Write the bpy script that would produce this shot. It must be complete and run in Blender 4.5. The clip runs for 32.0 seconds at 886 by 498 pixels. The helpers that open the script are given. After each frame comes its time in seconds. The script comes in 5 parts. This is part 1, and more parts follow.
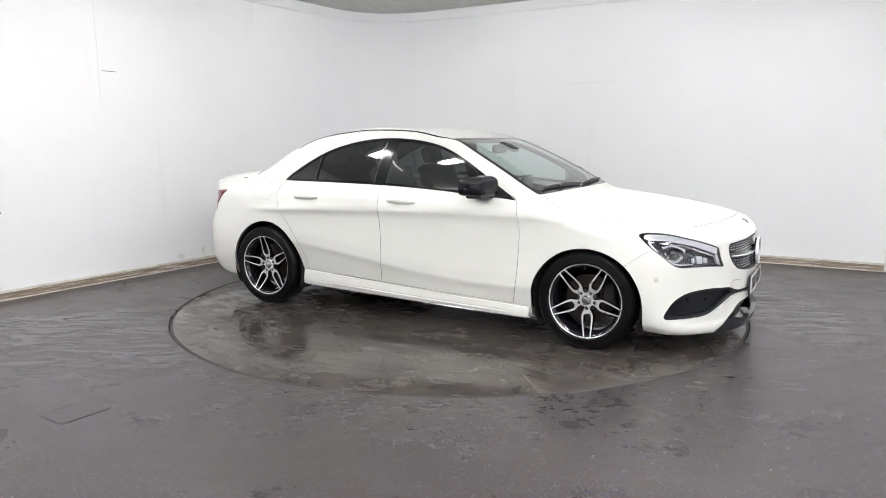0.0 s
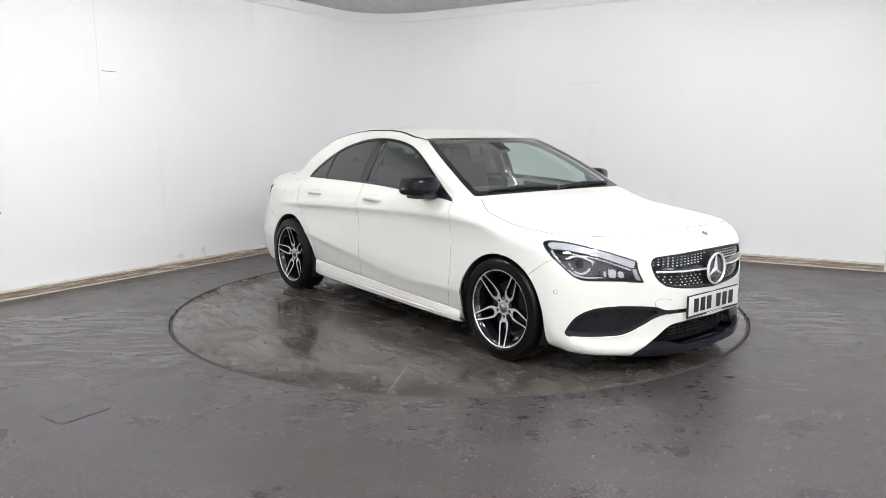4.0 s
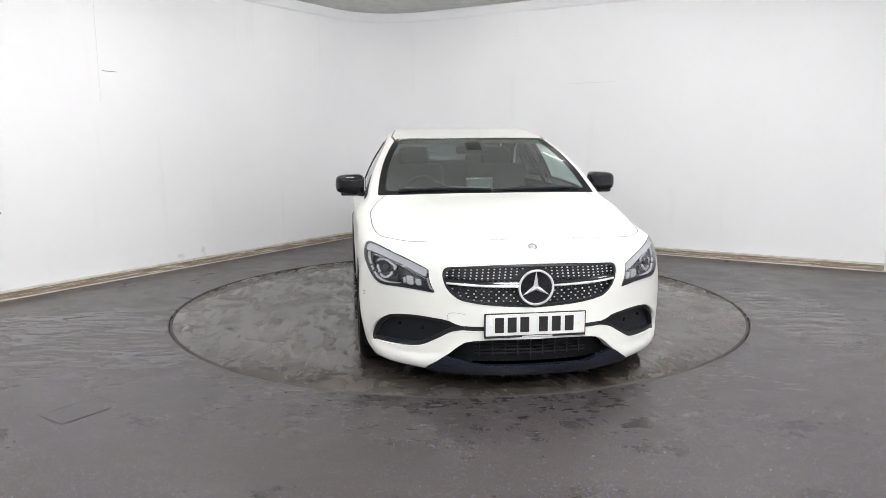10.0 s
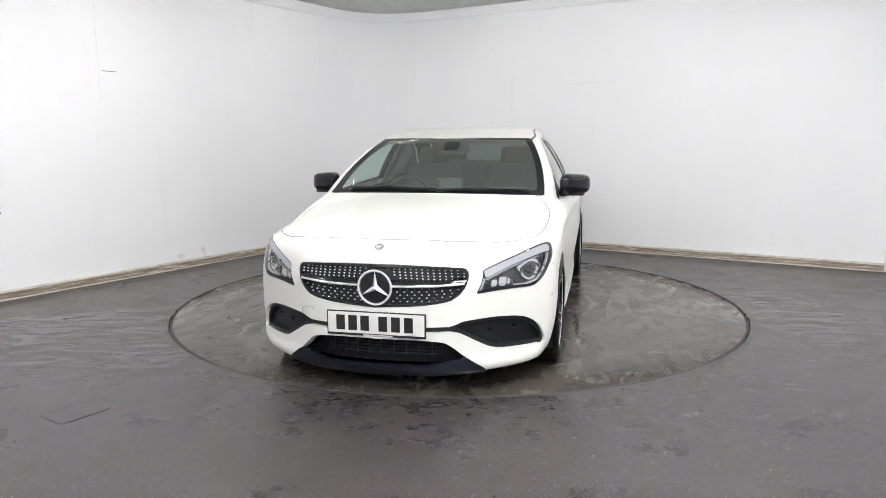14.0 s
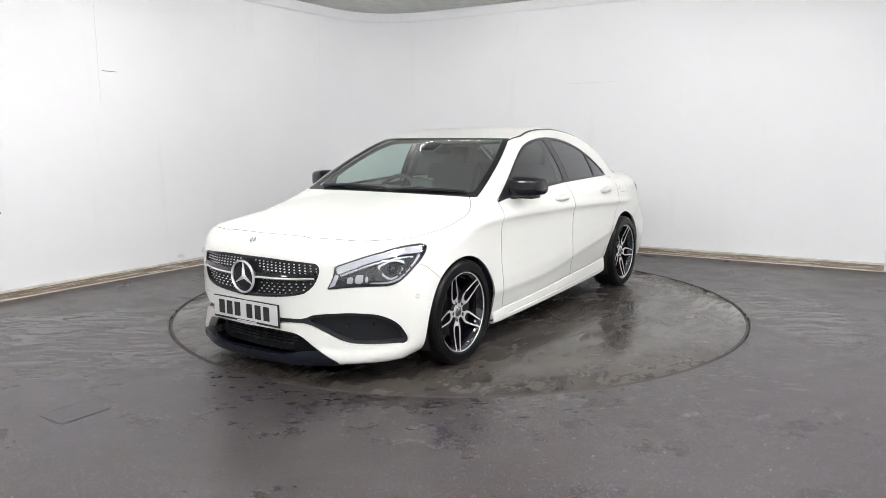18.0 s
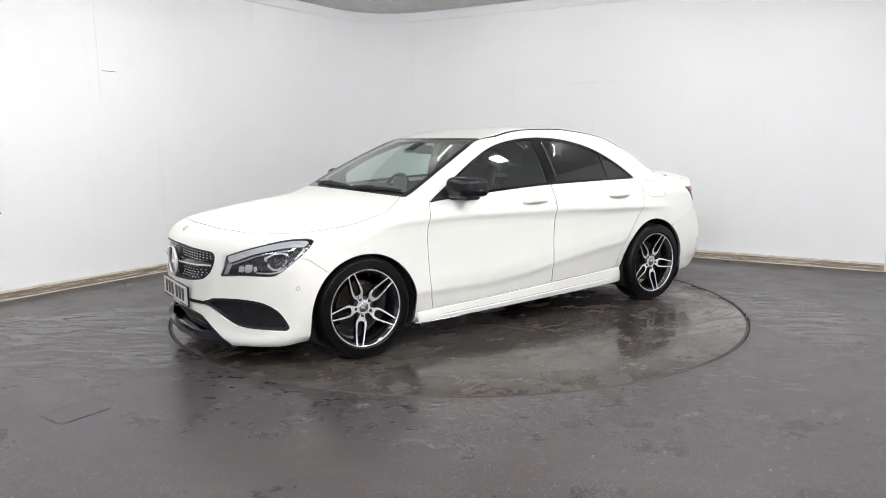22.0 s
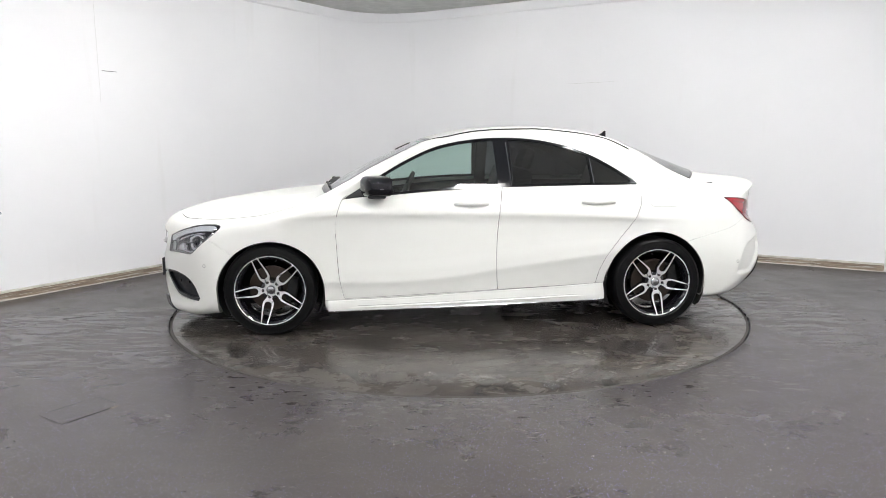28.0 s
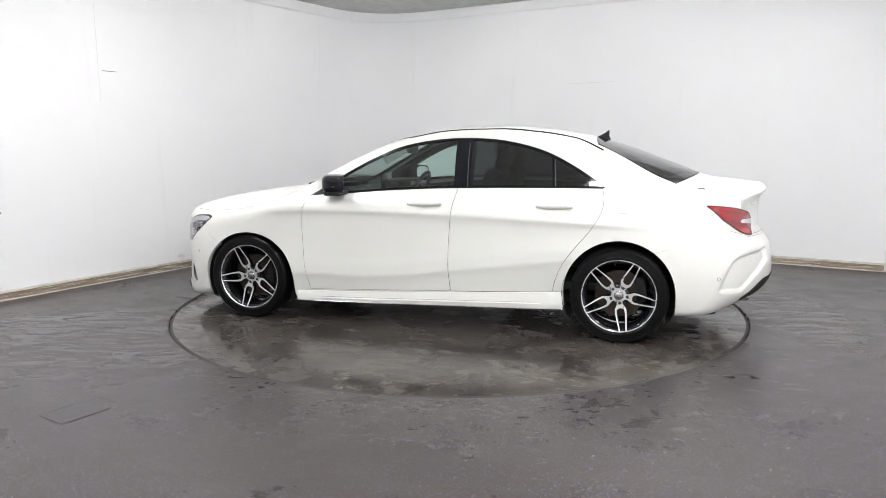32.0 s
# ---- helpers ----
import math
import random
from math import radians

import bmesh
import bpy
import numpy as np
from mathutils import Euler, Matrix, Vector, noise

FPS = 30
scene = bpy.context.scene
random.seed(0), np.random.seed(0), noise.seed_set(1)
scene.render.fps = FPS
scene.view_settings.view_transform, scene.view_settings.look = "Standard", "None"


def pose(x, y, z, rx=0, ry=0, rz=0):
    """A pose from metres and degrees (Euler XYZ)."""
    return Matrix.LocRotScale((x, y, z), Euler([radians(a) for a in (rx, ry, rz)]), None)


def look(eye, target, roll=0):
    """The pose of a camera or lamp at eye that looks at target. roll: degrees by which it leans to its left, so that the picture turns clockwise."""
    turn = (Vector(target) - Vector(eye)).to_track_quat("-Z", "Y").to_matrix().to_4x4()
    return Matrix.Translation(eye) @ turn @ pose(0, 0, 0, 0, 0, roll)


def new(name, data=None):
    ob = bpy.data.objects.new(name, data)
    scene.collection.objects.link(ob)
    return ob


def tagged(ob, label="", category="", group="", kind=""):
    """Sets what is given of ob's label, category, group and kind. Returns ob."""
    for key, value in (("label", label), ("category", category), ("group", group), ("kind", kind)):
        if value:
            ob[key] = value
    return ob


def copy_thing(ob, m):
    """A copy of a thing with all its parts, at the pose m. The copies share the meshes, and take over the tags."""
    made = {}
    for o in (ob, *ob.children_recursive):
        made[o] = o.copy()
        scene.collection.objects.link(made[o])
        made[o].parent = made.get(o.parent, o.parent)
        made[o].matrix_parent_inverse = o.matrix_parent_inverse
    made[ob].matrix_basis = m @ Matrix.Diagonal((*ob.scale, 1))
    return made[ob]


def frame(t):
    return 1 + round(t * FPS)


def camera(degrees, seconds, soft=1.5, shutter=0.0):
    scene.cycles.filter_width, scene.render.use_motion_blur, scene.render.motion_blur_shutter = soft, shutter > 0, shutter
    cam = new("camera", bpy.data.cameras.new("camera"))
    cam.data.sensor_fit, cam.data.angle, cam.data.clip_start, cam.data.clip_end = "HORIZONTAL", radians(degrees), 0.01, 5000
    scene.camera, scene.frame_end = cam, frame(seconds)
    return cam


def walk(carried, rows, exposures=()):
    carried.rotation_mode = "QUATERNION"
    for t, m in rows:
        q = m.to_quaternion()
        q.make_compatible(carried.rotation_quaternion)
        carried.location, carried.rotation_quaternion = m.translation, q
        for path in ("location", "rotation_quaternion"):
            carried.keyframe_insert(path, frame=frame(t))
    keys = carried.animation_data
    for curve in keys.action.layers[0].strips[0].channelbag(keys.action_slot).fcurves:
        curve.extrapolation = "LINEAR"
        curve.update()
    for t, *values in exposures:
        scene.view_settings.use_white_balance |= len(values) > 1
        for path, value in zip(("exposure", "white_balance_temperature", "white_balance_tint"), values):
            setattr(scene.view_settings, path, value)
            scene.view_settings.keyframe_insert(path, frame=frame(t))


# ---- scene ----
# The studio: a white-walled corner bay with a turntable let into a dark resin floor,
# and one white four-door coupe that turns on it. World origin: turntable's axis.
SECONDS = 32.0
EYE = (0.0, -5.7903, 1.3430)
PITCH, YAW, ROLL = 8.941, 1.1336, -0.281
CAR_X, CAR_Y = 0.0191, 0.056             # the car's middle from the axis, in the car's own directions

# ------------------------------------------------------------------ camera
cam = camera(63.629, SECONDS, soft=0.8)
_p, _q = radians(PITCH), radians(YAW)
AIM = (EYE[0] - math.sin(_q) * math.cos(_p), EYE[1] + math.cos(_q) * math.cos(_p), EYE[2] - math.sin(_p))
walk(cam, [(0.0, look(EYE, AIM, ROLL)), (SECONDS, look(EYE, AIM, ROLL))])

# ------------------------------------------------------------------ world and light
CEIL = 2.955
world = bpy.data.worlds.new("world")
world.use_nodes = True
scene.world = world
world.node_tree.nodes["Background"].inputs[0].default_value = (0.8, 0.85, 0.9, 1)
world.node_tree.nodes["Background"].inputs[1].default_value = 0.05
scene.view_settings.exposure = 0.0
PANEL_POWER = 90.0
SPOT_POWER = 128.0
LEFT_POWER = 33.0
WALL_FILL_POWER = 47.5


# ------------------------------------------------------------------ materials
def mat(name, color=(0.5, 0.5, 0.5), rough=0.5, metal=0.0, coat=0.0, spec=0.5):
    m = bpy.data.materials.new(name)
    m.use_nodes = True
    b = m.node_tree.nodes["Principled BSDF"]
    b.inputs["Base Color"].default_value = (*color, 1)
    b.inputs["Roughness"].default_value = rough
    b.inputs["Metallic"].default_value = metal
    b.inputs["Coat Weight"].default_value = coat
    b.inputs["Coat Roughness"].default_value = 0.03
    b.inputs["Specular IOR Level"].default_value = spec
    return m


class Nodes:
    """Short hand for node trees: n(type, **inputs) makes a node, links or sets its inputs."""

    def __init__(self, m):
        self.tree = m.node_tree
        self.bsdf = m.node_tree.nodes["Principled BSDF"]

    def add(self, kind, out=0, **inputs):
        n = self.tree.nodes.new(kind)
        props = inputs.pop("props", {})
        if kind == "ShaderNodeMix":
            n.data_type, n.blend_type = "RGBA", props["blend_type"]
        elif kind == "ShaderNodeMath":
            n.operation, n.use_clamp = props["operation"], props["use_clamp"]
        elif kind == "ShaderNodeTexGradient":
            n.gradient_type = props["gradient_type"]
        for k, v in inputs.items():
            self.put(n, k.replace("_", " "), v)
        return n.outputs[out]

    def put(self, n, key, v):
        sock = n.inputs[int(key[1:])] if key[0] == "i" and key[1:].isdigit() else n.inputs[key]
        if isinstance(v, bpy.types.NodeSocket):
            self.tree.links.new(v, sock)
        else:
            sock.default_value = v

    def coord(self, which="Object", scale=(1, 1, 1), loc=(0, 0, 0)):
        c = self.tree.nodes.new("ShaderNodeTexCoord")
        return self.add("ShaderNodeMapping", Vector=c.outputs[which], Scale=scale, Location=loc)

    def noise(self, vec, scale, detail=4, rough=0.55, dist=0.0):
        return self.add("ShaderNodeTexNoise", Vector=vec, Scale=scale, Detail=detail, Roughness=rough, Distortion=dist)

    def ramp(self, fac, stops):
        n = self.tree.nodes.new("ShaderNodeValToRGB")
        self.tree.links.new(fac, n.inputs[0])
        r = n.color_ramp
        while len(r.elements) < len(stops):
            r.elements.new(0.5)
        for e, (p, c) in zip(r.elements, stops):
            e.position, e.color = p, (c, c, c, 1) if not hasattr(c, "__len__") else (*c, 1)
        return n.outputs[0]

    def mix(self, fac, a, b, blend="MIX"):
        return self.add("ShaderNodeMix", 2, props={"blend_type": blend}, i0=fac, i6=a, i7=b)

    def bump(self, height, strength, dist=0.01):
        return self.add("ShaderNodeBump", Height=height, Strength=strength, Distance=dist)


def painted_wall():
    m = mat("wall_paint", (0.83, 0.83, 0.84), 0.6)
    n = Nodes(m)
    v = n.coord("Object")
    big = n.noise(v, 0.7, 3)
    fine = n.noise(v, 60, 3)
    streak = n.noise(n.coord("Object", (5, 5, 0.5)), 1.2, 4)
    col = n.mix(n.ramp(big, [(0.35, 0), (0.7, 1)]), (0.845, 0.845, 0.868, 1), (0.875, 0.875, 0.895, 1))
    col = n.mix(n.ramp(streak, [(0.62, 0), (0.9, 0.35)]), col, (0.7, 0.69, 0.67, 1))
    n.put(n.bsdf, "Base Color", col)
    n.put(n.bsdf, "Normal", n.bump(fine, 0.08, 0.002))
    n.put(n.bsdf, "Roughness", 0.55)
    return m


def floor_resin(name, disc=False):
    """Dark grey anti-slip resin with glitter chips, brown wear, dark stains and damp, glossy streaks."""
    m = mat(name, (0.05, 0.05, 0.055), 0.35)
    n = Nodes(m)
    v = n.coord("Object")

    def math_(op, a, b):
        return n.add("ShaderNodeMath", i0=a, i1=b, props={"operation": op, "use_clamp": op != "SUBTRACT"})

    def patch(cx, cy, rx, ry):
        """A soft oval, 1 at its middle."""
        q = n.coord("Object", (1 / rx, 1 / ry, 0.0), (-cx / rx, -cy / ry, 0))
        return n.add("ShaderNodeTexGradient", 1, Vector=q, props={"gradient_type": "SPHERICAL"})
    broad = n.noise(v, 0.7, 5, 0.6, 0.4)
    cloud = n.noise(n.coord("Object", (1, 1.2, 1), (3, 1, 0)), 3.2, 8, 0.65, 0.5)
    fine = n.noise(v, 55, 4, 0.65)
    grain = n.noise(v, 170, 3, 0.7)
    patchy = n.noise(n.coord("Object", (1, 1.2, 1), (7, 3, 0)), 7.0, 9, 0.72, 0.35)
    base = n.mix(n.ramp(cloud, [(0.36, 0), (0.64, 1)]), (0.0262, 0.0214, 0.0196, 1), (0.0455, 0.0375, 0.0345, 1))
    base = n.mix(n.ramp(broad, [(0.46, 0), (0.66, 0.75)]), base, (0.046, 0.038, 0.031, 1))
    base = n.mix(n.ramp(fine, [(0.50, 0), (0.66, 0.6)]), base, (0.062, 0.055, 0.051, 1))
    base = n.mix(n.ramp(fine, [(0.34, 0.6), (0.47, 0)]), base, (0.017, 0.0155, 0.016, 1))
    base = n.mix(n.ramp(grain, [(0.34, 0.75), (0.50, 0)]), base, (0.013, 0.012, 0.014, 1))
    base = n.mix(n.ramp(grain, [(0.56, 0), (0.70, 0.65)]), base, (0.135, 0.125, 0.140, 1))
    if disc:
        # khaki dried film with crisp edges, and dark damp patches between
        film = n.noise(n.coord("Object", (1, 1, 1), (9, 4, 0)), 3.4, 10, 0.74, 0.5)
        base = n.mix(0.35, base, (0.060, 0.053, 0.047, 1))
        damp = n.noise(n.coord("Object", (1, 1, 1), (2, 8, 0)), 2.2, 10, 0.74, 0.5)
        dried = n.ramp(film, [(0.46, 0), (0.53, 0.45), (0.70, 0.7)])
        base = n.mix(dried, base, (0.080, 0.070, 0.058, 1))
        base = n.mix(n.ramp(n.noise(n.coord("Object", (1, 1, 1), (5, 5, 0)), 11.0, 8, 0.7), [(0.60, 0), (0.66, 0.4)]), base, (0.13, 0.12, 0.105, 1))
        soaked = n.ramp(damp, [(0.53, 0), (0.60, 0.75)])
        base = n.mix(soaked, base, (0.019, 0.0175, 0.017, 1))
    else:
        front = n.ramp(patch(0.15, -2.50, 2.3, 0.55), [(0.0, 0), (0.45, 1)])
        soaked = math_("MULTIPLY", front, n.ramp(patchy, [(0.50, 0), (0.62, 1)]))
        base = n.mix(math_("MULTIPLY", soaked, 0.45), base, (0.016, 0.0155, 0.017, 1))
        dried = math_("MULTIPLY", front, n.ramp(n.noise(n.coord("Object", (1, 1.2, 1), (1, 9, 0)), 6.0, 9, 0.72, 0.3), [(0.52, 0), (0.62, 1)]))
        base = n.mix(math_("MULTIPLY", dried, 0.45), base, (0.075, 0.066, 0.056, 1))
        worn = math_("MULTIPLY", n.ramp(patch(3.0, -2.4, 1.4, 1.2), [(0.0, 0), (0.6, 1)]), n.ramp(n.noise(n.coord("Object", (1, 5, 1)), 2.2, 7, 0.72), [(0.45, 0), (0.56, 1)]))
        base = n.mix(math_("MULTIPLY", worn, 0.4), base, (0.072, 0.061, 0.050, 1))
        swept = math_("MULTIPLY", n.ramp(patch(-0.4, -3.05, 2.4, 0.5), [(0.0, 0), (0.7, 1)]), n.ramp(n.noise(n.coord("Object", (1.0, 3.0, 1), (4, 4, 0)), 2.0, 8, 0.72), [(0.47, 0), (0.60, 1)]))
        base = n.mix(math_("MULTIPLY", swept, 0.35), base, (0.072, 0.062, 0.056, 1))

    def chips(base, scale, size, rare, strength):
        """Glitter flakes, some white, most blue."""
        chip = n.add("ShaderNodeTexVoronoi", 0, Vector=v, Scale=scale)
        chipc = n.add("ShaderNodeTexVoronoi", 1, Vector=v, Scale=scale)
        spark = n.ramp(chip, [(size, 1), (size + 0.10, 0)])
        rarer = n.ramp(n.add("ShaderNodeSeparateColor", 0, Color=chipc), rare)
        chipcol = n.mix(n.ramp(n.add("ShaderNodeSeparateColor", 1, Color=chipc), [(0.66, 0), (0.84, 1)]), (0.36, 0.33, 0.85, 1), (0.90, 0.88, 0.88, 1))
        thick = n.ramp(broad, [(0.35, 0.35 * strength), (0.6, strength)])
        return n.mix(math_("MULTIPLY", math_("MULTIPLY", spark, rarer), thick), base, chipcol)
    base = chips(base, 105.0, 0.17, [(0.62, 0), (0.85, 1)], 0.10 if disc else 0.75)
    base = chips(base, 190.0, 0.20, [(0.55, 0), (0.85, 1)], 0.06 if disc else 0.5)
    n.put(n.bsdf, "Base Color", base)
    ripple = n.noise(n.coord("Object", (1.0, 3.2, 1), (5, 2, 0)), 2.6, 9, 0.66, 0.9)
    streak = n.ramp(ripple, [(0.50, 0), (0.55, 1)])
    if disc:
        where = n.ramp(n.noise(n.coord("Object", (1, 1, 1), (1, 6, 0)), 0.8, 3), [(0.38, 0), (0.50, 1)])
    else:
        where = math_("ADD", n.ramp(patch(-2.75, -1.15, 1.5, 1.0), [(0.0, 0), (0.4, 1)]), n.ramp(patch(2.55, -0.55, 0.55, 1.2), [(0.05, 0), (0.6, 0.7)]))
    wet = math_("ADD", math_("MULTIPLY", streak, where), math_("MULTIPLY", soaked, 0.8 if disc else 0.35))
    dry = n.ramp(cloud, [(0.35, 0.16), (0.65, 0.36)]) if disc else n.ramp(cloud, [(0.3, 0.25), (0.7, 0.40)])
    n.put(n.bsdf, "Roughness", n.mix(wet, dry, (0.06, 0.06, 0.06, 1)))
    n.put(n.bsdf, "Specular IOR Level", n.ramp(wet, [(0.0, 0.44), (1.0, 0.64)]))
    relief = math_("ADD", grain, n.noise(v, 25, 3))
    n.put(n.bsdf, "Normal", n.bump(relief, 0.16, 0.002))
    return m


def glass(name, tint, gloss=1.0, film=0.0):
    """A thin pane: tinted, with a mirror gloss that grows towards grazing angles."""
    m = bpy.data.materials.new(name)
    m.use_nodes = True
    t = m.node_tree
    t.nodes.clear()
    out, mx = t.nodes.new("ShaderNodeOutputMaterial"), t.nodes.new("ShaderNodeMixShader")
    tr, gl, lw = t.nodes.new("ShaderNodeBsdfTransparent"), t.nodes.new("ShaderNodeBsdfGlossy"), t.nodes.new("ShaderNodeLayerWeight")
    tr.inputs[0].default_value = (*tint, 1)
    gl.inputs[0].default_value = (gloss, gloss, gloss, 1)
    gl.inputs["Roughness"].default_value = 0.01
    power, mul = t.nodes.new("ShaderNodeMath"), t.nodes.new("ShaderNodeMath")
    power.operation, mul.operation = "POWER", "MULTIPLY_ADD"
    power.inputs[1].default_value = 5.0
    mul.inputs[1].default_value, mul.inputs[2].default_value = 0.91, 0.075
    lw.inputs[0].default_value = 0.5
    t.links.new(lw.outputs["Facing"], power.inputs[0])
    t.links.new(power.outputs[0], mul.inputs[0])
    t.links.new(mul.outputs[0], mx.inputs[0])
    t.links.new(tr.outputs[0], mx.inputs[1])
    t.links.new(gl.outputs[0], mx.inputs[2])
    last = mx.outputs[0]
    if film:
        # pale diffuse haze put in for a veil of reflected light
        haze, over = t.nodes.new("ShaderNodeBsdfDiffuse"), t.nodes.new("ShaderNodeMixShader")
        haze.inputs[0].default_value = (0.8, 0.82, 0.82, 1)
        over.inputs[0].default_value = film
        t.links.new(last, over.inputs[1])
        t.links.new(haze.outputs[0], over.inputs[2])
        last = over.outputs[0]
    t.links.new(last, out.inputs[0])
    return m


def glow(name, color, power):
    m = mat(name, color)
    b = m.node_tree.nodes["Principled BSDF"]
    b.inputs["Emission Color"].default_value = (*color, 1)
    b.inputs["Emission Strength"].default_value = power
    return m


def paint():
    m = mat("white_paint", (0.80, 0.80, 0.785), 0.32, 0, 0.4, 0.35)
    m.node_tree.nodes["Principled BSDF"].inputs["Coat Roughness"].default_value = 0.13
    n = Nodes(m)
    flake = n.noise(n.coord("Object"), 900, 1)
    dirt = n.noise(n.coord("Object"), 3.0, 5)
    n.put(n.bsdf, "Base Color", n.mix(n.ramp(dirt, [(0.45, 0), (0.8, 0.25)]), (0.728, 0.730, 0.703, 1), (0.69, 0.690, 0.662, 1)))
    n.put(n.bsdf, "Roughness", n.ramp(flake, [(0.3, 0.28), (0.7, 0.36)]))
    return m


def rubber():
    m = mat("tyre_rubber", (0.0032, 0.0032, 0.0036), 0.4, 0, 0, 0.17)
    n = Nodes(m)
    n.put(n.bsdf, "Normal", n.bump(n.noise(n.coord("Object"), 240, 2), 0.15, 0.001))
    n.put(n.bsdf, "Roughness", n.ramp(n.noise(n.coord("Object"), 9, 4), [(0.3, 0.30), (0.7, 0.42)]))
    return m


def timber():
    m = mat("skirting_timber", (0.25, 0.18, 0.11), 0.55)
    n = Nodes(m)
    v = n.coord("Object", (1.2, 1.2, 30))
    wood = n.ramp(n.noise(v, 3.0, 6, 0.7), [(0.25, (0.11, 0.082, 0.062)), (0.5, (0.27, 0.21, 0.16)), (0.75, (0.45, 0.37, 0.29))])
    flake = n.ramp(n.noise(n.coord("Object", (2.2, 2.2, 45), (4, 1, 2)), 1.6, 7, 0.72), [(0.52, 0), (0.60, 0.85)])
    n.put(n.bsdf, "Base Color", n.mix(flake, wood, (0.66, 0.63, 0.58, 1)))
    return m


def ceiling_texture():
    m = mat("ceiling_plaster", (0.55, 0.56, 0.53), 0.8)
    n = Nodes(m)
    v = n.coord("Object")
    n.put(n.bsdf, "Base Color", n.mix(n.ramp(n.noise(v, 8, 5), [(0.35, 0), (0.7, 1)]), (0.56, 0.57, 0.54, 1), (0.66, 0.67, 0.64, 1)))
    n.put(n.bsdf, "Normal", n.bump(n.noise(v, 40, 3), 0.3, 0.004))
    return m


def brushed(name, c, rough=0.25):
    m = mat(name, c, rough, 1.0)
    n = Nodes(m)
    n.put(n.bsdf, "Roughness", n.ramp(n.noise(n.coord("Object"), 30, 3), [(0.3, rough * 0.8), (0.7, rough * 1.3)]))
    return m


def mottled(name, c, rough, scale=40, amount=0.35, bump=0.1):
    m = mat(name, c, rough)
    n = Nodes(m)
    k = n.noise(n.coord("Object"), scale, 4)
    dark, light = tuple(x * (1 - amount) for x in c), tuple(min(1, x * (1 + amount)) for x in c)
    n.put(n.bsdf, "Base Color", n.mix(k, (*dark, 1), (*light, 1)))
    n.put(n.bsdf, "Normal", n.bump(k, bump, 0.002))
    return m


WALL = painted_wall()
FLOOR = floor_resin("floor_resin")
DISC = floor_resin("turntable_resin", True)
TIMBER = timber()
CEILING = ceiling_texture()
WHITE_TRIM = mottled("white_trim", (0.60, 0.57, 0.52), 0.5, 9, 0.45)
STEEL_DARK = mottled("dark_steel", (0.03, 0.03, 0.032), 0.45, 20)
LED = glow("led_diffuser", (1.0, 0.995, 0.985), PANEL_POWER)
SPOT_LED = glow("spot_diffuser", (1.0, 0.995, 0.985), SPOT_POWER)
LEFT_LED = glow("soft_diffuser", (1.0, 0.995, 0.985), LEFT_POWER)
WALL_FILL_LED = glow("wall_fill_diffuser", (1.0, 0.995, 0.99), WALL_FILL_POWER)
PANEL_FRAME = mat("panel_frame", (0.8, 0.8, 0.8), 0.4)
PAINT = paint()
GLOSS_BLACK = mat("gloss_black", (0.008, 0.008, 0.011), 0.08, 0, 0.6)
MIRROR_BLACK = mat("mirror_black", (0.006, 0.006, 0.009), 0.1, 0, 0, 0.4)
SATIN_BLACK = mottled("satin_black", (0.008, 0.009, 0.012), 0.42, 60, 0.2, 0.05)
INK_BLACK = mat("splitter_black", (0.006, 0.008, 0.016), 0.18, 0, 0.3)
UNDER = mottled("underbody_black", (0.006, 0.006, 0.0065), 0.9, 30)
CHROME = brushed("chrome", (0.75, 0.75, 0.77), 0.09)
ALLOY = brushed("machined_alloy", (0.74, 0.74, 0.75), 0.3)
ALLOY.node_tree.nodes["Principled BSDF"].inputs["Metallic"].default_value = 0.75
REFLECTOR = mat("lamp_reflector", (0.84, 0.85, 0.88), 0.2, 0.45, 0.5)
LIGHT_BAR = mat("light_bar_plastic", (0.62, 0.63, 0.66), 0.25, 0.2, 0.6)
STUD = mat("stud_silver", (0.88, 0.88, 0.9), 0.3, 0.5, 0.4)
SEAM = mat("seam_grey", (0.19, 0.19, 0.187), 0.9)
SILVER = brushed("silver_plastic", (0.55, 0.55, 0.57), 0.22)
IRON = brushed("brake_iron", (0.062, 0.050, 0.043), 0.42)
RUBBER = rubber()
CLEAR = glass("clear_glass", (0.70, 0.835, 0.79), 1.0, 0.02)
SCREEN = glass("windscreen_glass", (0.70, 0.80, 0.775), 1.0, 0.056)
REAR_GLASS = glass("tinted_rear_glass", (0.20, 0.225, 0.225), 1.0, 0.012)
PRIVACY = glass("privacy_glass", (0.08, 0.085, 0.095), 1.0, 0.012)
LENS = glass("lamp_lens", (0.86, 0.87, 0.89))
TRIM_BLACK = mat("trim_black", (0.007, 0.0075, 0.010), 0.10, 0, 0, 0.5)
BADGE = mat("badge_silver", (0.62, 0.63, 0.66), 0.25, 0.7)
RED_LENS = mat("red_lens", (0.30, 0.006, 0.012), 0.08, 0, 1.0)
BRIGHT = mat("bright_chrome", (0.86, 0.86, 0.88), 0.2, 0.5, 0.5)
MID_RED = mat("mid_red_lens", (0.22, 0.006, 0.012), 0.08, 0, 1.0)
DARK_RED = mat("dark_red_lens", (0.12, 0.004, 0.008), 0.08, 0, 1.0)
HOUSING = mat("lamp_housing_black", (0.022, 0.023, 0.027), 0.3)
LAMP_GREY = mat("lamp_grey", (0.09, 0.092, 0.10), 0.25)
CABIN = mottled("cabin_plastic", (0.013, 0.0135, 0.0145), 0.6, 50)
FABRIC = mottled("seat_fabric", (0.014, 0.0145, 0.016), 0.85, 90)
HEADLINER = mottled("headliner", (0.16, 0.16, 0.155), 0.9, 50)
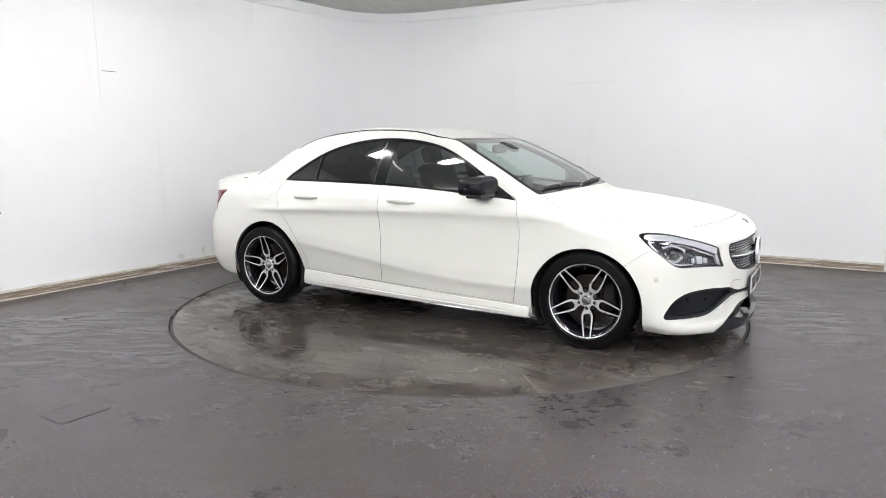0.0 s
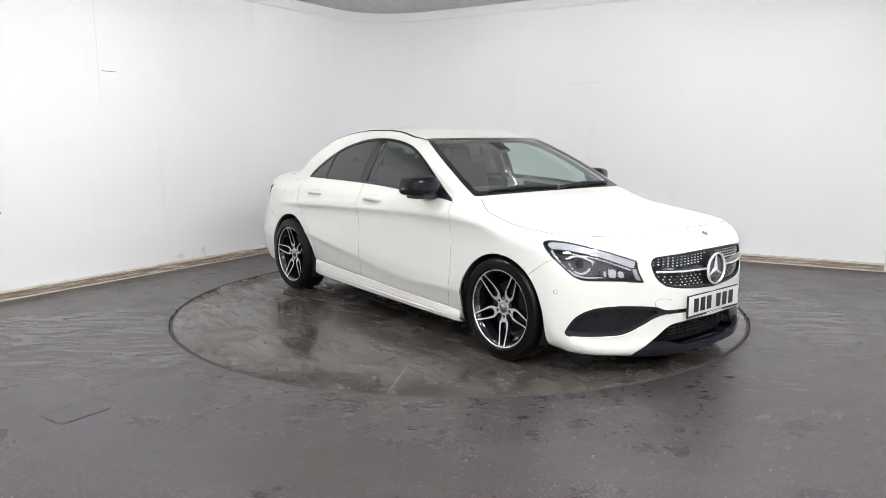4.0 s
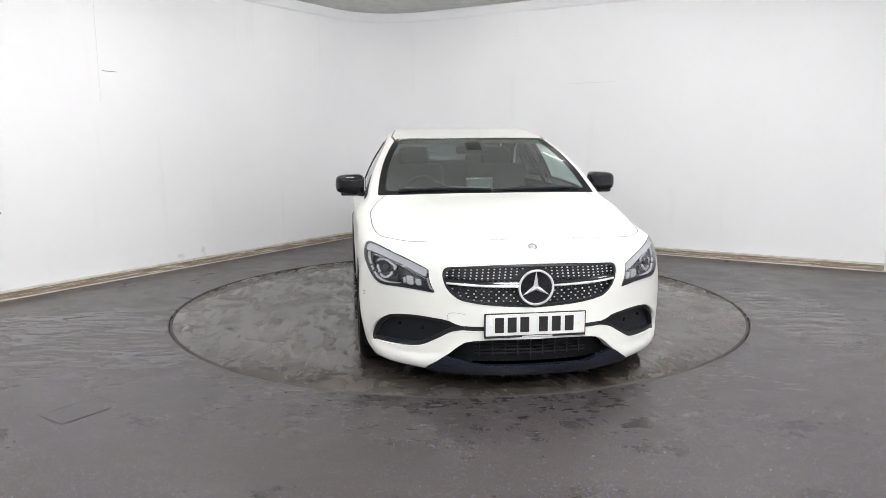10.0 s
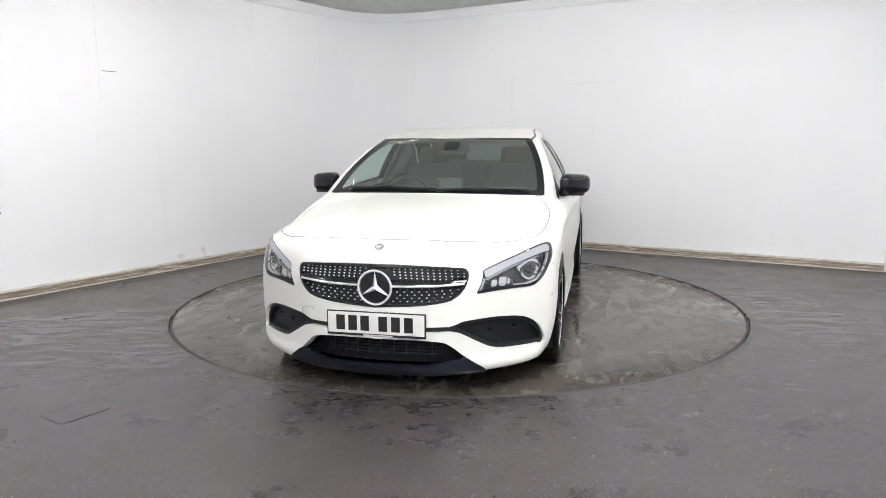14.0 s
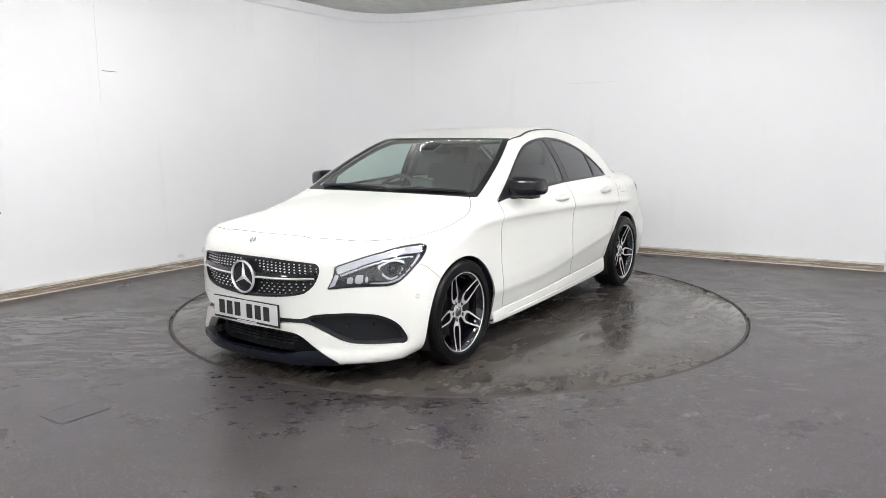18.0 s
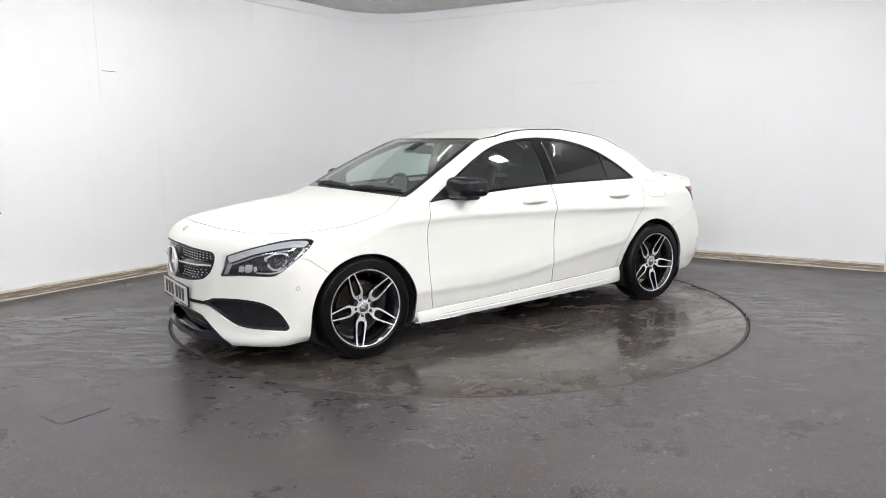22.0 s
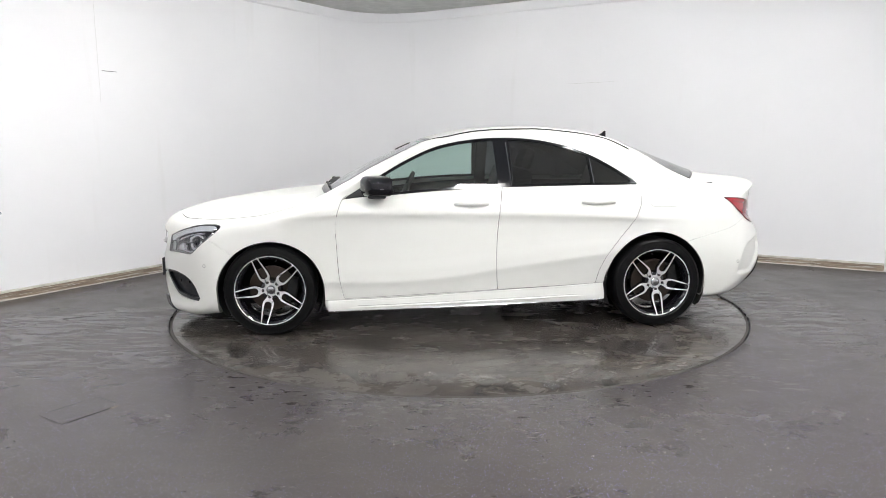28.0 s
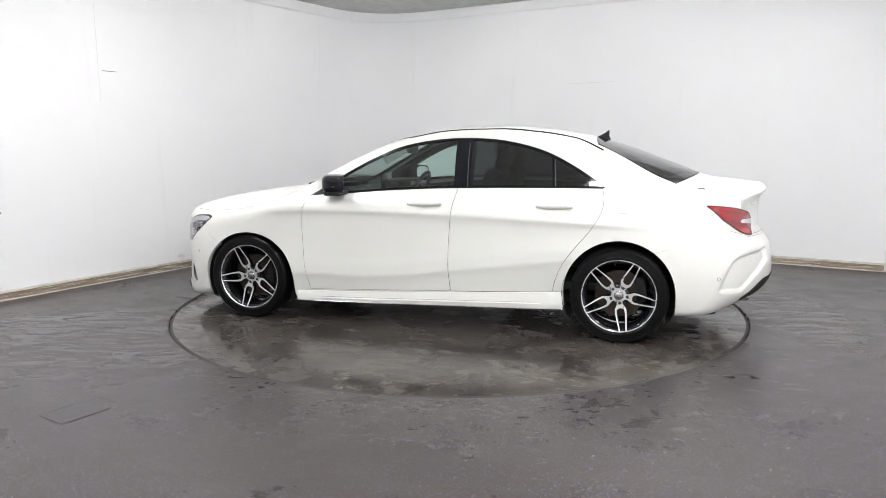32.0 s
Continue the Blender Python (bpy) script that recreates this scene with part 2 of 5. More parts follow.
EDGE_GLINT = mat("edge_glint_grey", (0.13, 0.135, 0.15), 0.25, 0.2)
PLATE = mat("plate_white", (0.70, 0.70, 0.69), 0.3)
PLATE_INK = mat("plate_ink", (0.012, 0.012, 0.013), 0.4)


# ------------------------------------------------------------------ mesh helpers
def mesh_ob(name, verts, faces, material, parent=None, label="", smooth=True, lips=0, lip_material=None):
    me = bpy.data.meshes.new(name)
    me.from_pydata([tuple(v) for v in verts], [], [tuple(f) for f in faces])
    me.materials.append(material)
    if lips:
        me.materials.append(lip_material or material)
        me.polygons.foreach_set("material_index", [0] * (len(faces) - lips) + [1] * lips)
    if smooth:
        me.polygons.foreach_set("use_smooth", [True] * len(me.polygons))
    me.update()
    ob = new(name, me)
    if parent is not None:
        ob.parent = parent
    if label:
        ob["label"] = label
    return ob


def part(name, bm, material, parent, label="", smooth=False, angle=None):
    me = bpy.data.meshes.new(name)
    bmesh.ops.recalc_face_normals(bm, faces=bm.faces)
    bm.to_mesh(me)
    bm.free()
    me.materials.append(material)
    if smooth:
        me.polygons.foreach_set("use_smooth", [True] * len(me.polygons))
        me.set_sharp_from_angle(angle=radians(angle or 40))
    ob = new(name, me)
    ob.parent = parent
    if label:
        ob["label"] = label
    return ob


def box(size, at=(0, 0, 0), bevel=0.0, turn=None, seg=2):
    bm = bmesh.new()
    bmesh.ops.create_cube(bm, size=1)
    bmesh.ops.scale(bm, vec=size, verts=bm.verts)
    if bevel:
        bmesh.ops.bevel(bm, geom=bm.edges[:], offset=bevel, segments=seg, affect="EDGES", profile=0.5)
    if turn is not None:
        bmesh.ops.transform(bm, matrix=turn, verts=bm.verts)
    bmesh.ops.translate(bm, vec=at, verts=bm.verts)
    return bm


def lathe(profile, n=64, axis="Y", closed=False):
    """Turns (radius, along) points about an axis."""
    bm = bmesh.new()
    rings = []
    for r, h in profile:
        ring = []
        for i in range(n):
            a = 2 * math.pi * i / n
            c, s = r * math.cos(a), r * math.sin(a)
            ring.append(bm.verts.new({"Y": (c, h, s), "Z": (c, s, h), "X": (h, c, s)}[axis]))
        rings.append(ring)
    for a, b in zip(rings, rings[1:] + (rings[:1] if closed else [])):
        for i in range(n):
            bm.faces.new((a[i], a[(i + 1) % n], b[(i + 1) % n], b[i]))
    return bm


def tube(points, radius, n=8, flat=1.0):
    """A bar swept along points; flat squeezes it vertically."""
    pts = [Vector(p) for p in points]
    bm = bmesh.new()
    rings = []
    for i, p in enumerate(pts):
        d = (pts[min(i + 1, len(pts) - 1)] - pts[max(i - 1, 0)]).normalized()
        u = d.cross(Vector((0, 0, 1)) if abs(d.z) < 0.9 else Vector((1, 0, 0))).normalized()
        w = d.cross(u)
        r = float(radius[i] if hasattr(radius, "__len__") else radius)
        rings.append([bm.verts.new(p + r * (math.cos(2 * math.pi * k / n) * u + flat * math.sin(2 * math.pi * k / n) * w)) for k in range(n)])
    for a, b in zip(rings, rings[1:]):
        for k in range(n):
            bm.faces.new((a[k], a[(k + 1) % n], b[(k + 1) % n], b[k]))
    bm.faces.new(rings[0])
    bm.faces.new(rings[-1][::-1])
    return bm


def spline(pts, n=12, closed=False):
    """Catmull-Rom through 2D or 3D points."""
    p = np.array(pts, float)
    k = len(p)
    out = []
    for i in range(k if closed else k - 1):
        a, b, c, d = (p[(i + j) % k] if closed else p[min(max(i + j, 0), k - 1)] for j in (-1, 0, 1, 2))
        for s in np.arange(n) / n:
            out.append(0.5 * ((2 * b) + (c - a) * s + (2 * a - 5 * b + 4 * c - d) * s * s + (3 * b - a - 3 * c + d) * s ** 3))
    if not closed:
        out.append(p[-1])
    return np.array(out)


# ------------------------------------------------------------------ room
def wall(name, a, b, h=CEIL, thick=0.15, out=1):
    """A straight wall whose inner face runs from a to b; out: the side on which its thickness lies."""
    a, b = Vector((*a, 0)), Vector((*b, 0))
    d = (b - a).normalized()
    o = Vector((-d.y, d.x, 0)) * out * thick
    q = [a, b, b + o, a + o]
    v = [p + Vector((0, 0, z)) for z in (0, h) for p in q]
    f = [(0, 1, 2, 3), (4, 5, 6, 7), (0, 1, 5, 4), (1, 2, 6, 5), (2, 3, 7, 6), (3, 0, 4, 7)]
    ob = mesh_ob(name, v, f, WALL, smooth=False)
    return tagged(ob, "plain white painted studio wall with faint scuffs", "wall", kind="structure")


CORNER, LEFT_DIR, RIGHT_DIR = Vector((-1.1146, 4.2953)), Vector((-0.5331, -0.8460)), Vector((0.8692, -0.4944))
ROUND = 0.9
LEFT_FAR, RIGHT_FAR = CORNER + LEFT_DIR * 15.7, CORNER + RIGHT_DIR * 6.15
LEFT_NEAR, RIGHT_NEAR = CORNER + LEFT_DIR * ROUND, CORNER + RIGHT_DIR * ROUND
BACK_Y = LEFT_FAR.y
SIDE_FAR = Vector((4.45, BACK_Y))


def bend(k, off=0.0):
    """A point of the rounded corner, k from 0 (at the one wall) to 1 (at the other), off metres into the room."""
    a, b = LEFT_NEAR, RIGHT_NEAR
    p = a * (1 - k) ** 2 + CORNER * (2 * k * (1 - k)) + b * k * k
    inward = ((LEFT_DIR + RIGHT_DIR).normalized() * (1 - abs(2 * k - 1)) + (Vector((-LEFT_DIR.y, LEFT_DIR.x)) * (1 - k) + Vector((RIGHT_DIR.y, -RIGHT_DIR.x)) * k) * abs(2 * k - 1)).normalized()
    return p + inward * off


def path_line(off=0.0):
    """The foot of the two seen walls with the rounded corner, off metres into the room."""
    il, ir = Vector((-LEFT_DIR.y, LEFT_DIR.x)), Vector((RIGHT_DIR.y, -RIGHT_DIR.x))
    return [LEFT_FAR + il * off] + [bend(k / 14, off) for k in range(15)] + [RIGHT_FAR + ir * off]


def sweep(line, profile):
    """profile: closed list of (off, z). line_of(off) -> points."""
    rows = [line(o) for o, _ in profile]
    n, k = len(rows[0]), len(profile)
    v = [(*rows[j][i], profile[j][1]) for i in range(n) for j in range(k)]
    f = [(i * k + j, i * k + (j + 1) % k, (i + 1) * k + (j + 1) % k, (i + 1) * k + j) for i in range(n - 1) for j in range(k)]
    f += [tuple(range(k)), tuple((n - 1) * k + j for j in range(k))]
    return v, f


def build_room():
    wall("wall_west", LEFT_NEAR, LEFT_FAR, out=-1)
    wall("wall_north", RIGHT_NEAR, RIGHT_FAR, out=1)
    v, f = [], []
    for k in range(17):
        for off in (0, -0.15):
            p = bend(k / 16, off)
            v += [(*p, 0), (*p, CEIL)]
    for k in range(16):
        a, b = 4 * k, 4 * k + 4
        f += [(a, b, b + 1, a + 1), (a + 2, b + 2, b + 3, a + 3)]
    tagged(mesh_ob("wall_corner", v, f, WALL), "rounded inner corner of white painted wall", "wall", kind="structure")
    wall("wall_east", RIGHT_FAR, SIDE_FAR, out=1)
    wall("wall_south", SIDE_FAR, LEFT_FAR, out=1)
    floor_outer = [LEFT_FAR, LEFT_NEAR] + [bend(k / 14) for k in range(1, 14)] + [RIGHT_NEAR, RIGHT_FAR, SIDE_FAR]
    bm = bmesh.new()
    outer = [bm.verts.new((p.x, p.y, 0)) for p in floor_outer]
    N = 160
    hole = [bm.verts.new((TABLE_R * math.cos(2 * math.pi * i / N), TABLE_R * math.sin(2 * math.pi * i / N), 0)) for i in range(N)]
    edges = [bm.edges.new((a, b)) for loop in (outer, hole) for a, b in zip(loop, loop[1:] + loop[:1])]
    bmesh.ops.triangle_fill(bm, use_beauty=True, edges=edges)
    low = [bm.verts.new((v.co.x, v.co.y, -0.12)) for v in hole]
    for i in range(N):
        bm.faces.new((hole[i], hole[(i + 1) % N], low[(i + 1) % N], low[i]))
    fl = part("floor", bm, FLOOR, None)
    for p in fl.data.polygons:
        if p.normal.z < -0.5:
            p.flip()
    tagged(fl, "dark grey resin floor with glitter chips and damp patches", "floor", kind="structure")
    pit = lathe([(0.01, -0.12), (TABLE_R + 0.02, -0.12)], 96, "Z")
    tagged(part("turntable_pit", pit, STEEL_DARK, None), "dark pit under the turntable", "pit", kind="structure")
    bm = bmesh.new()
    lo = [bm.verts.new((p.x, p.y, CEIL)) for p in floor_outer]
    hi = [bm.verts.new((p.x, p.y, CEIL + 0.15)) for p in floor_outer]
    bm.faces.new(lo)
    bm.faces.new(hi)
    for i in range(len(lo)):
        bm.faces.new((lo[i], lo[(i + 1) % len(lo)], hi[(i + 1) % len(lo)], hi[i]))
    tagged(part("ceiling", bm, CEILING, None), "pale grey-green textured ceiling", "ceiling", kind="structure")
    v, f = sweep(path_line, [(0.002, 0), (0.028, 0), (0.028, 0.058), (0.022, 0.066), (0.002, 0.066)])
    board = tagged(mesh_ob("baseboard", v, f, TIMBER, smooth=False), "worn brown timber skirting board with white painted edges", "skirting board", kind="structure")
    v, f = sweep(path_line, [(0.004, 0.064), (0.03, 0.064), (0.03, 0.078), (0.02, 0.082), (0.004, 0.082)])
    mesh_ob("top_bead", v, f, WHITE_TRIM, board, "chipped white painted bead", smooth=False)
    v, f = sweep(path_line, [(0.027, 0.0), (0.034, 0.0), (0.032, 0.007), (0.027, 0.009)])
    mesh_ob("foot_bead", v, f, WHITE_TRIM, board, "white sealant line along the floor", smooth=False)
    v, f = sweep(path_line, [(0.001, CEIL - 0.125), (0.012, CEIL - 0.125), (0.022, CEIL - 0.11), (0.022, CEIL - 0.006), (0.001, CEIL - 0.006)])
    tagged(mesh_ob("trim", v, f, WALL, smooth=False), "shallow white cornice band under the ceiling", "cornice", kind="structure")


TABLE_R = 2.2413


def led_panel(x, y, sx, sy, rz=0, lit=LED):
    ob = tagged(new("led_panel"), "slim square ceiling panel lamp with a glowing white diffuser, out of view", "ceiling lamp", group="ceiling lamps")
    ob.matrix_world = pose(x, y, CEIL - 0.03, 0, 0, rz)
    part("diffuser", box((sx, sy, 0.012), (0, 0, -0.004)), lit, ob)
    for s in (-1, 1):
        part("frame_rail", box((sx + 0.05, 0.025, 0.03), (0, s * (sy / 2 + 0.0125), 0.001), 0.003), PANEL_FRAME, ob)
        part("frame_rail", box((0.025, sy, 0.03), (s * (sx / 2 + 0.0125), 0, 0.001), 0.003), PANEL_FRAME, ob)
    return ob


def wall_fill(x, y, rz, lit=WALL_FILL_LED):
    """An added fill lamp, out of view under the ceiling, its glowing face turned to the wall; rz: the way it faces."""
    ob = tagged(new("wall_fill"), "slim unseen fill lamp, added to brighten the white wall", "ceiling lamp", group="wall washers")
    ob.matrix_world = pose(x, y, CEIL - 0.005, 0, 0, rz)
    tilt = pose(0.02, 0, -0.085, 0, 58, 0)
    for nm, bm, m in (("housing", box((0.20, 0.42, 0.03), (0, 0, 0.022), 0.006), PANEL_FRAME), ("diffuser", box((0.16, 0.38, 0.01), (0, 0, 0.0)), lit)):
        bmesh.ops.transform(bm, matrix=tilt, verts=bm.verts)
        part(nm, bm, m, ob)
    for e in (-0.16, 0.16):
        part("bracket", box((0.02, 0.02, 0.09), (0.0, e, -0.045), 0.003), PANEL_FRAME, ob)
    return ob


def turntable():
    r = TABLE_R - 0.011
    prof = [(0.004, 0.0), (0.6, 0.0), (1.2, 0.0), (1.8, 0.0), (r - 0.006, 0.0), (r, -0.004), (r, -0.08)]
    bm = lathe(prof, 160, "Z")
    ob = part("turntable", bm, DISC, None, smooth=True)
    ring = lathe([(r - 0.016, 0.0006), (r - 0.004, 0.0006), (r + 0.0015, -0.004), (r + 0.0015, -0.05)], 160, "Z")
    part("edge_trim", ring, mottled("edge_dark", (0.035, 0.031, 0.028), 0.75, 40), ob, "worn dark edging band of the disc", True)
    joint = box((0.46, 0.006, 0.0012), (1.98, 0, 0.0004))
    bmesh.ops.rotate(joint, matrix=Matrix.Rotation(radians(-78.6 + 28.8), 3, "Z"), verts=joint.verts)
    part("plate_joint", joint, mottled("joint_pale", (0.14, 0.125, 0.105), 0.6, 60), ob, "pale worn joint between disc plates")
    tagged(ob, "round flush turntable with damp worn dark resin top", "turntable")
    return ob


# ------------------------------------------------------------------ the car's skin
# The car's own space: x forward, y to its left, z up, origin on the floor midway between the axles.
def curve(*knots):
    """A smooth function through (at, value) knots."""
    k = np.array(sorted(knots), float)
    x, y = k[:, 0], k[:, 1]
    h, d = np.diff(x), np.diff(y) / np.diff(x)
    m = np.zeros(len(x))
    m[0], m[-1] = d[0], d[-1]
    for i in range(1, len(x) - 1):
        if d[i - 1] * d[i] > 0:
            a, b = 2 * h[i] + h[i - 1], h[i] + 2 * h[i - 1]
            m[i] = (a + b) / (a / d[i - 1] + b / d[i])
    t = np.linspace(x[0], x[-1], 1500)
    i = np.clip(np.searchsorted(x, t) - 1, 0, len(x) - 2)
    s = (t - x[i]) / h[i]
    v = (1 + 2 * s) * (1 - s) ** 2 * y[i] + s * (1 - s) ** 2 * h[i] * m[i] + s * s * (3 - 2 * s) * y[i + 1] + s * s * (s - 1) * h[i] * m[i + 1]
    return lambda q: np.interp(q, t, v)


def step(a, b, x):
    s = np.clip((x - a) / (b - a), 0, 1)
    return s * s * (3 - 2 * s)


def smax(a, b, k):
    h = np.maximum(k - np.abs(a - b), 0) / k
    return np.maximum(a, b) + h * h * k * 0.25


def smin(a, b, k):
    return -smax(-a, -b, k)


ROOF = curve((2.4, -0.4), (1.25, 0.83), (1.05, 0.955), (0.92, 1.022), (0.70, 1.140), (0.47, 1.250), (0.29, 1.325), (0.11, 1.372), (-0.11, 1.408), (-0.29, 1.418), (-0.50, 1.420),
             (-0.79, 1.397), (-1.07, 1.351), (-1.33, 1.282), (-1.6, 1.182), (-1.85, 1.085), (-2.0, 1.02), (-2.3, 0.87), (-3.2, 0.3))
DECK = curve((2.3, 0.66), (2.2, 0.748), (2.157, 0.780), (2.05, 0.820), (1.9, 0.858), (1.7, 0.893), (1.45, 0.928), (1.2, 0.952), (1.0, 0.965), (0.6, 0.97), (0, 0.985),
             (-0.6, 1.0), (-1.2, 1.01), (-1.8, 1.035), (-2.0, 1.040), (-2.15, 1.025), (-2.26, 1.012), (-2.33, 1.012), (-2.45, 0.98))
DROP = curve((2.3, 0.05), (2.1, 0.075), (1.72, 0.092), (1.45, 0.096), (1.2, 0.068), (1.0, 0.038), (0.8, 0.028), (0.3, 0.022), (-1.0, 0.025), (-1.6, 0.068), (-2.0, 0.096), (-2.4, 0.11))
SECTION = curve((0.08, 0.70), (0.15, 0.80), (0.20, 0.842), (0.26, 0.858), (0.33, 0.872), (0.38, 0.884), (0.43, 0.884), (0.52, 0.879), (0.62, 0.8765), (0.72, 0.8775), (0.77, 0.882), (0.80, 0.8900),
                (0.822, 0.8875), (0.86, 0.873), (0.91, 0.852), (0.96, 0.822), (1.0, 0.788), (1.1, 0.70))
ENDS = curve((0.08, 0.70), (0.15, 0.80), (0.20, 0.842), (0.27, 0.862), (0.36, 0.877), (0.48, 0.884), (0.62, 0.887), (0.74, 0.885), (0.82, 0.878), (0.87, 0.868), (0.91, 0.852), (0.96, 0.822), (1.0, 0.788), (1.1, 0.70))
TAPER_LOW = curve((-2.5, 0.42), (-2.3, 0.20), (-2.15, 0.10), (-2.0, 0.048), (-1.8, 0.016), (-1.4, 0), (1.4, -0.004), (1.8, -0.004), (1.9, 0.01), (2.0, 0.04), (2.1, 0.10), (2.3, 0.35))
TAPER_HIGH = curve((-2.5, 0.45), (-2.3, 0.27), (-2.15, 0.195), (-1.83, 0.080), (-1.5, 0.028), (-1.2, 0.008), (-0.9, 0), (1.0, 0), (1.3, 0.0), (1.66, 0.034), (1.9, 0.11), (2.1, 0.25), (2.3, 0.45))
NOSE = curve((0.0, 2.15), (0.1, 2.225), (0.2, 2.238), (0.3, 2.238), (0.45, 2.238), (0.58, 2.238), (0.68, 2.228), (0.75, 2.205), (0.82, 2.15), (1.0, 1.95))
NOSE_BACK = curve((0, 0), (0.26, 0.022), (0.4, 0.068), (0.5, 0.125), (0.6, 0.195), (0.7, 0.275), (0.8, 0.37), (0.86, 0.445), (0.92, 0.54), (1.2, 1.1))
TAIL = curve((0.0, -2.07), (0.18, -2.18), (0.27, -2.27), (0.36, -2.33), (0.46, -2.352), (0.62, -2.328), (0.70, -2.285), (0.76, -2.25), (0.87, -2.246), (0.94, -2.252), (0.985, -2.292), (1.03, -2.302), (1.2, -2.3))
TAIL_BACK = curve((0, 0), (0.3, 0.014), (0.45, 0.048), (0.6, 0.12), (0.7, 0.195), (0.8, 0.30), (0.9, 0.44), (1.2, 1.0))
BOTTOM = curve((-2.45, 0.42), (-2.3, 0.365), (-2.2, 0.315), (-2.1, 0.28), (-2.0, 0.232), (-1.9, 0.205), (-1.7, 0.19), (-0.98, 0.185), (0.96, 0.145), (1.7, 0.14), (2.0, 0.125), (2.3, 0.108))
CABIN_W = curve((1.3, 0.72), (1.0, 0.775), (0.8, 0.793), (0.5, 0.8025), (0.25, 0.805), (0.0, 0.803), (-0.25, 0.797), (-0.5, 0.787), (-0.75, 0.773), (-1.0, 0.754), (-1.235, 0.730), (-1.6, 0.655), (-1.95, 0.555), (-2.3, 0.42))
TUMBLE = curve(*[(z, -0.025 + 0.25 * (z - 0.9) + 0.6 * (z - 0.9) ** 2) for z in np.arange(0.8, 1.66, 0.05)])
CREASE = curve((1.1, 0.37), (0.5, 0.368), (0.1, 0.396), (-0.2, 0.438), (-0.5, 0.478), (-0.92, 0.532), (-1.2, 0.57))
SHOULDER = curve((2.0, 0.80), (1.25, 0.820), (0.644, 0.834), (0.1, 0.828), (-0.28, 0.818), (-0.68, 0.800), (-0.92, 0.786), (-1.5, 0.74), (-2.2, 0.72))


OUTLET_PTS = [(-0.662, 0.355), (-0.684, 0.446), (-0.718, 0.520), (-0.752, 0.562), (-0.80, 0.588), (-0.887, 0.605), (-1.035, 0.613), (-1.12, 0.628), (-1.12, 0.535), (-1.05, 0.497), (-0.942, 0.440), (-0.84, 0.353)]
WING = curve((-1.2, 0.25), (-1.08, 0.232), (-1.018, 0.213), (-0.929, 0.199), (-0.809, 0.199), (-0.717, 0.208), (-0.64, 0.226), (-0.60, 0.25), (-0.55, 0.29))


def carved(x, a, z):
    """Hollows and ridges of the skin: side outlets, the wing under the intakes, the cups behind the handles."""
    out = np.zeros(np.shape(x))
    rear = (x < -1.85) & (a > 0.35) & (z > 0.3) & (z < 0.68)
    if rear.any():
        d = OUTLET(a[rear] * 0.75 + x[rear] * 0.66, z[rear])
        out[rear] += 0.024 * step(0.0, 0.022, d)
    s = a * 0.75 - x * 0.66
    nose = (x > 1.7) & (z < 0.3)
    out = out - np.where(nose, 0.011 * step(0.0, 0.016, WING(s) - z) * step(-0.56, -0.62, s) * step(-1.09, -1.0, s), 0.0)
    for hx in (-0.050, -0.942):
        out = out + np.where(a > 0.6, 0.016 * np.exp(-((x - hx) / 0.088) ** 4 - ((z - 0.884) / 0.030) ** 2), 0.0)
    return out


def skin(x, y, z):
    """Below nought inside the body, above it outside."""
    a = np.abs(y)
    w = step(0.42, 0.88, z)
    # the section is drawn for a rising lower crease and a falling shoulder
    lift = (CREASE(np.clip(x, -1.2, 1.1)) - 0.38) * step(0.0, 0.42, z) * (1 - step(0.57, 0.82, z))
    fall = (SHOULDER(x) - 0.805) * step(0.55, 0.78, z) * (1 - step(0.83, 1.0, z))
    ends = step(1.05, 1.6, np.abs(x + 0.05))
    side = a - (SECTION(z - lift - fall) * (1 - ends) + ENDS(z) * ends - TAPER_LOW(x) * (1 - w) - TAPER_HIGH(x) * w)
    deck = z - (DECK(x) - DROP(x) * (a / 0.75) ** 2.4 - 0.005 * step(0.0, 0.05, a - 0.30 - 0.13 * (2.0 - x)) * step(0.9, 1.2, x))
    nose = x - (NOSE(z) - NOSE_BACK(a) * (1 + 0.08 * step(0.56, 0.8, z)))
    cut = carved(x, a, z)
    tail = (TAIL(z) + TAIL_BACK(a)) - x + np.where(x < 0, cut, 0.0)
    low = smax(side + cut, deck * 0.95, 0.07)
    low = smax(low, nose * 0.9 + np.where(x > 1.7, cut, 0.0), 0.055)
    low = smax(low, tail * 0.9, 0.05 - 0.034 * step(0.90, 0.96, z))
    low = smax(low, BOTTOM(x) - z, 0.04)
    shift = 0.035 * step(-0.3, 0.5, x) - 0.12 * step(0.6, 1.2, -x)
    top = (z - (ROOF(x + shift * a * a) - (0.03 + 0.27 * step(1.0, 1.62, -x)) * a * a - 0.03 * a ** 4)) * 0.88
    flank = (a - (CABIN_W(x) - TUMBLE(z))) * 0.9
    cabin = np.maximum(np.maximum(smax(top, flank, 0.045), 0.86 - z), -2.1 - x)
    return smin(low, cabin, 0.035)


def on_skin(origin, way, far=1.6, steps=56):
    """The places where rays from inside leave the body."""
    lo = np.zeros(len(origin))
    hi = np.full(len(origin), far)
    found = np.zeros(len(origin), bool)
    for r in np.linspace(0.12, far, steps):
        p = origin + way * r
        out = skin(p[:, 0], p[:, 1], p[:, 2]) > 0
        hi = np.where(out & ~found, r, hi)
        lo = np.where(~out & ~found, r, lo)
        found |= out
    for _ in range(16):
        m = (lo + hi) / 2
        p = origin + way * m[:, None]
        out = skin(p[:, 0], p[:, 1], p[:, 2]) > 0
        hi, lo = np.where(out, m, hi), np.where(out, lo, m)
    return origin + way * ((lo + hi) / 2)[:, None]


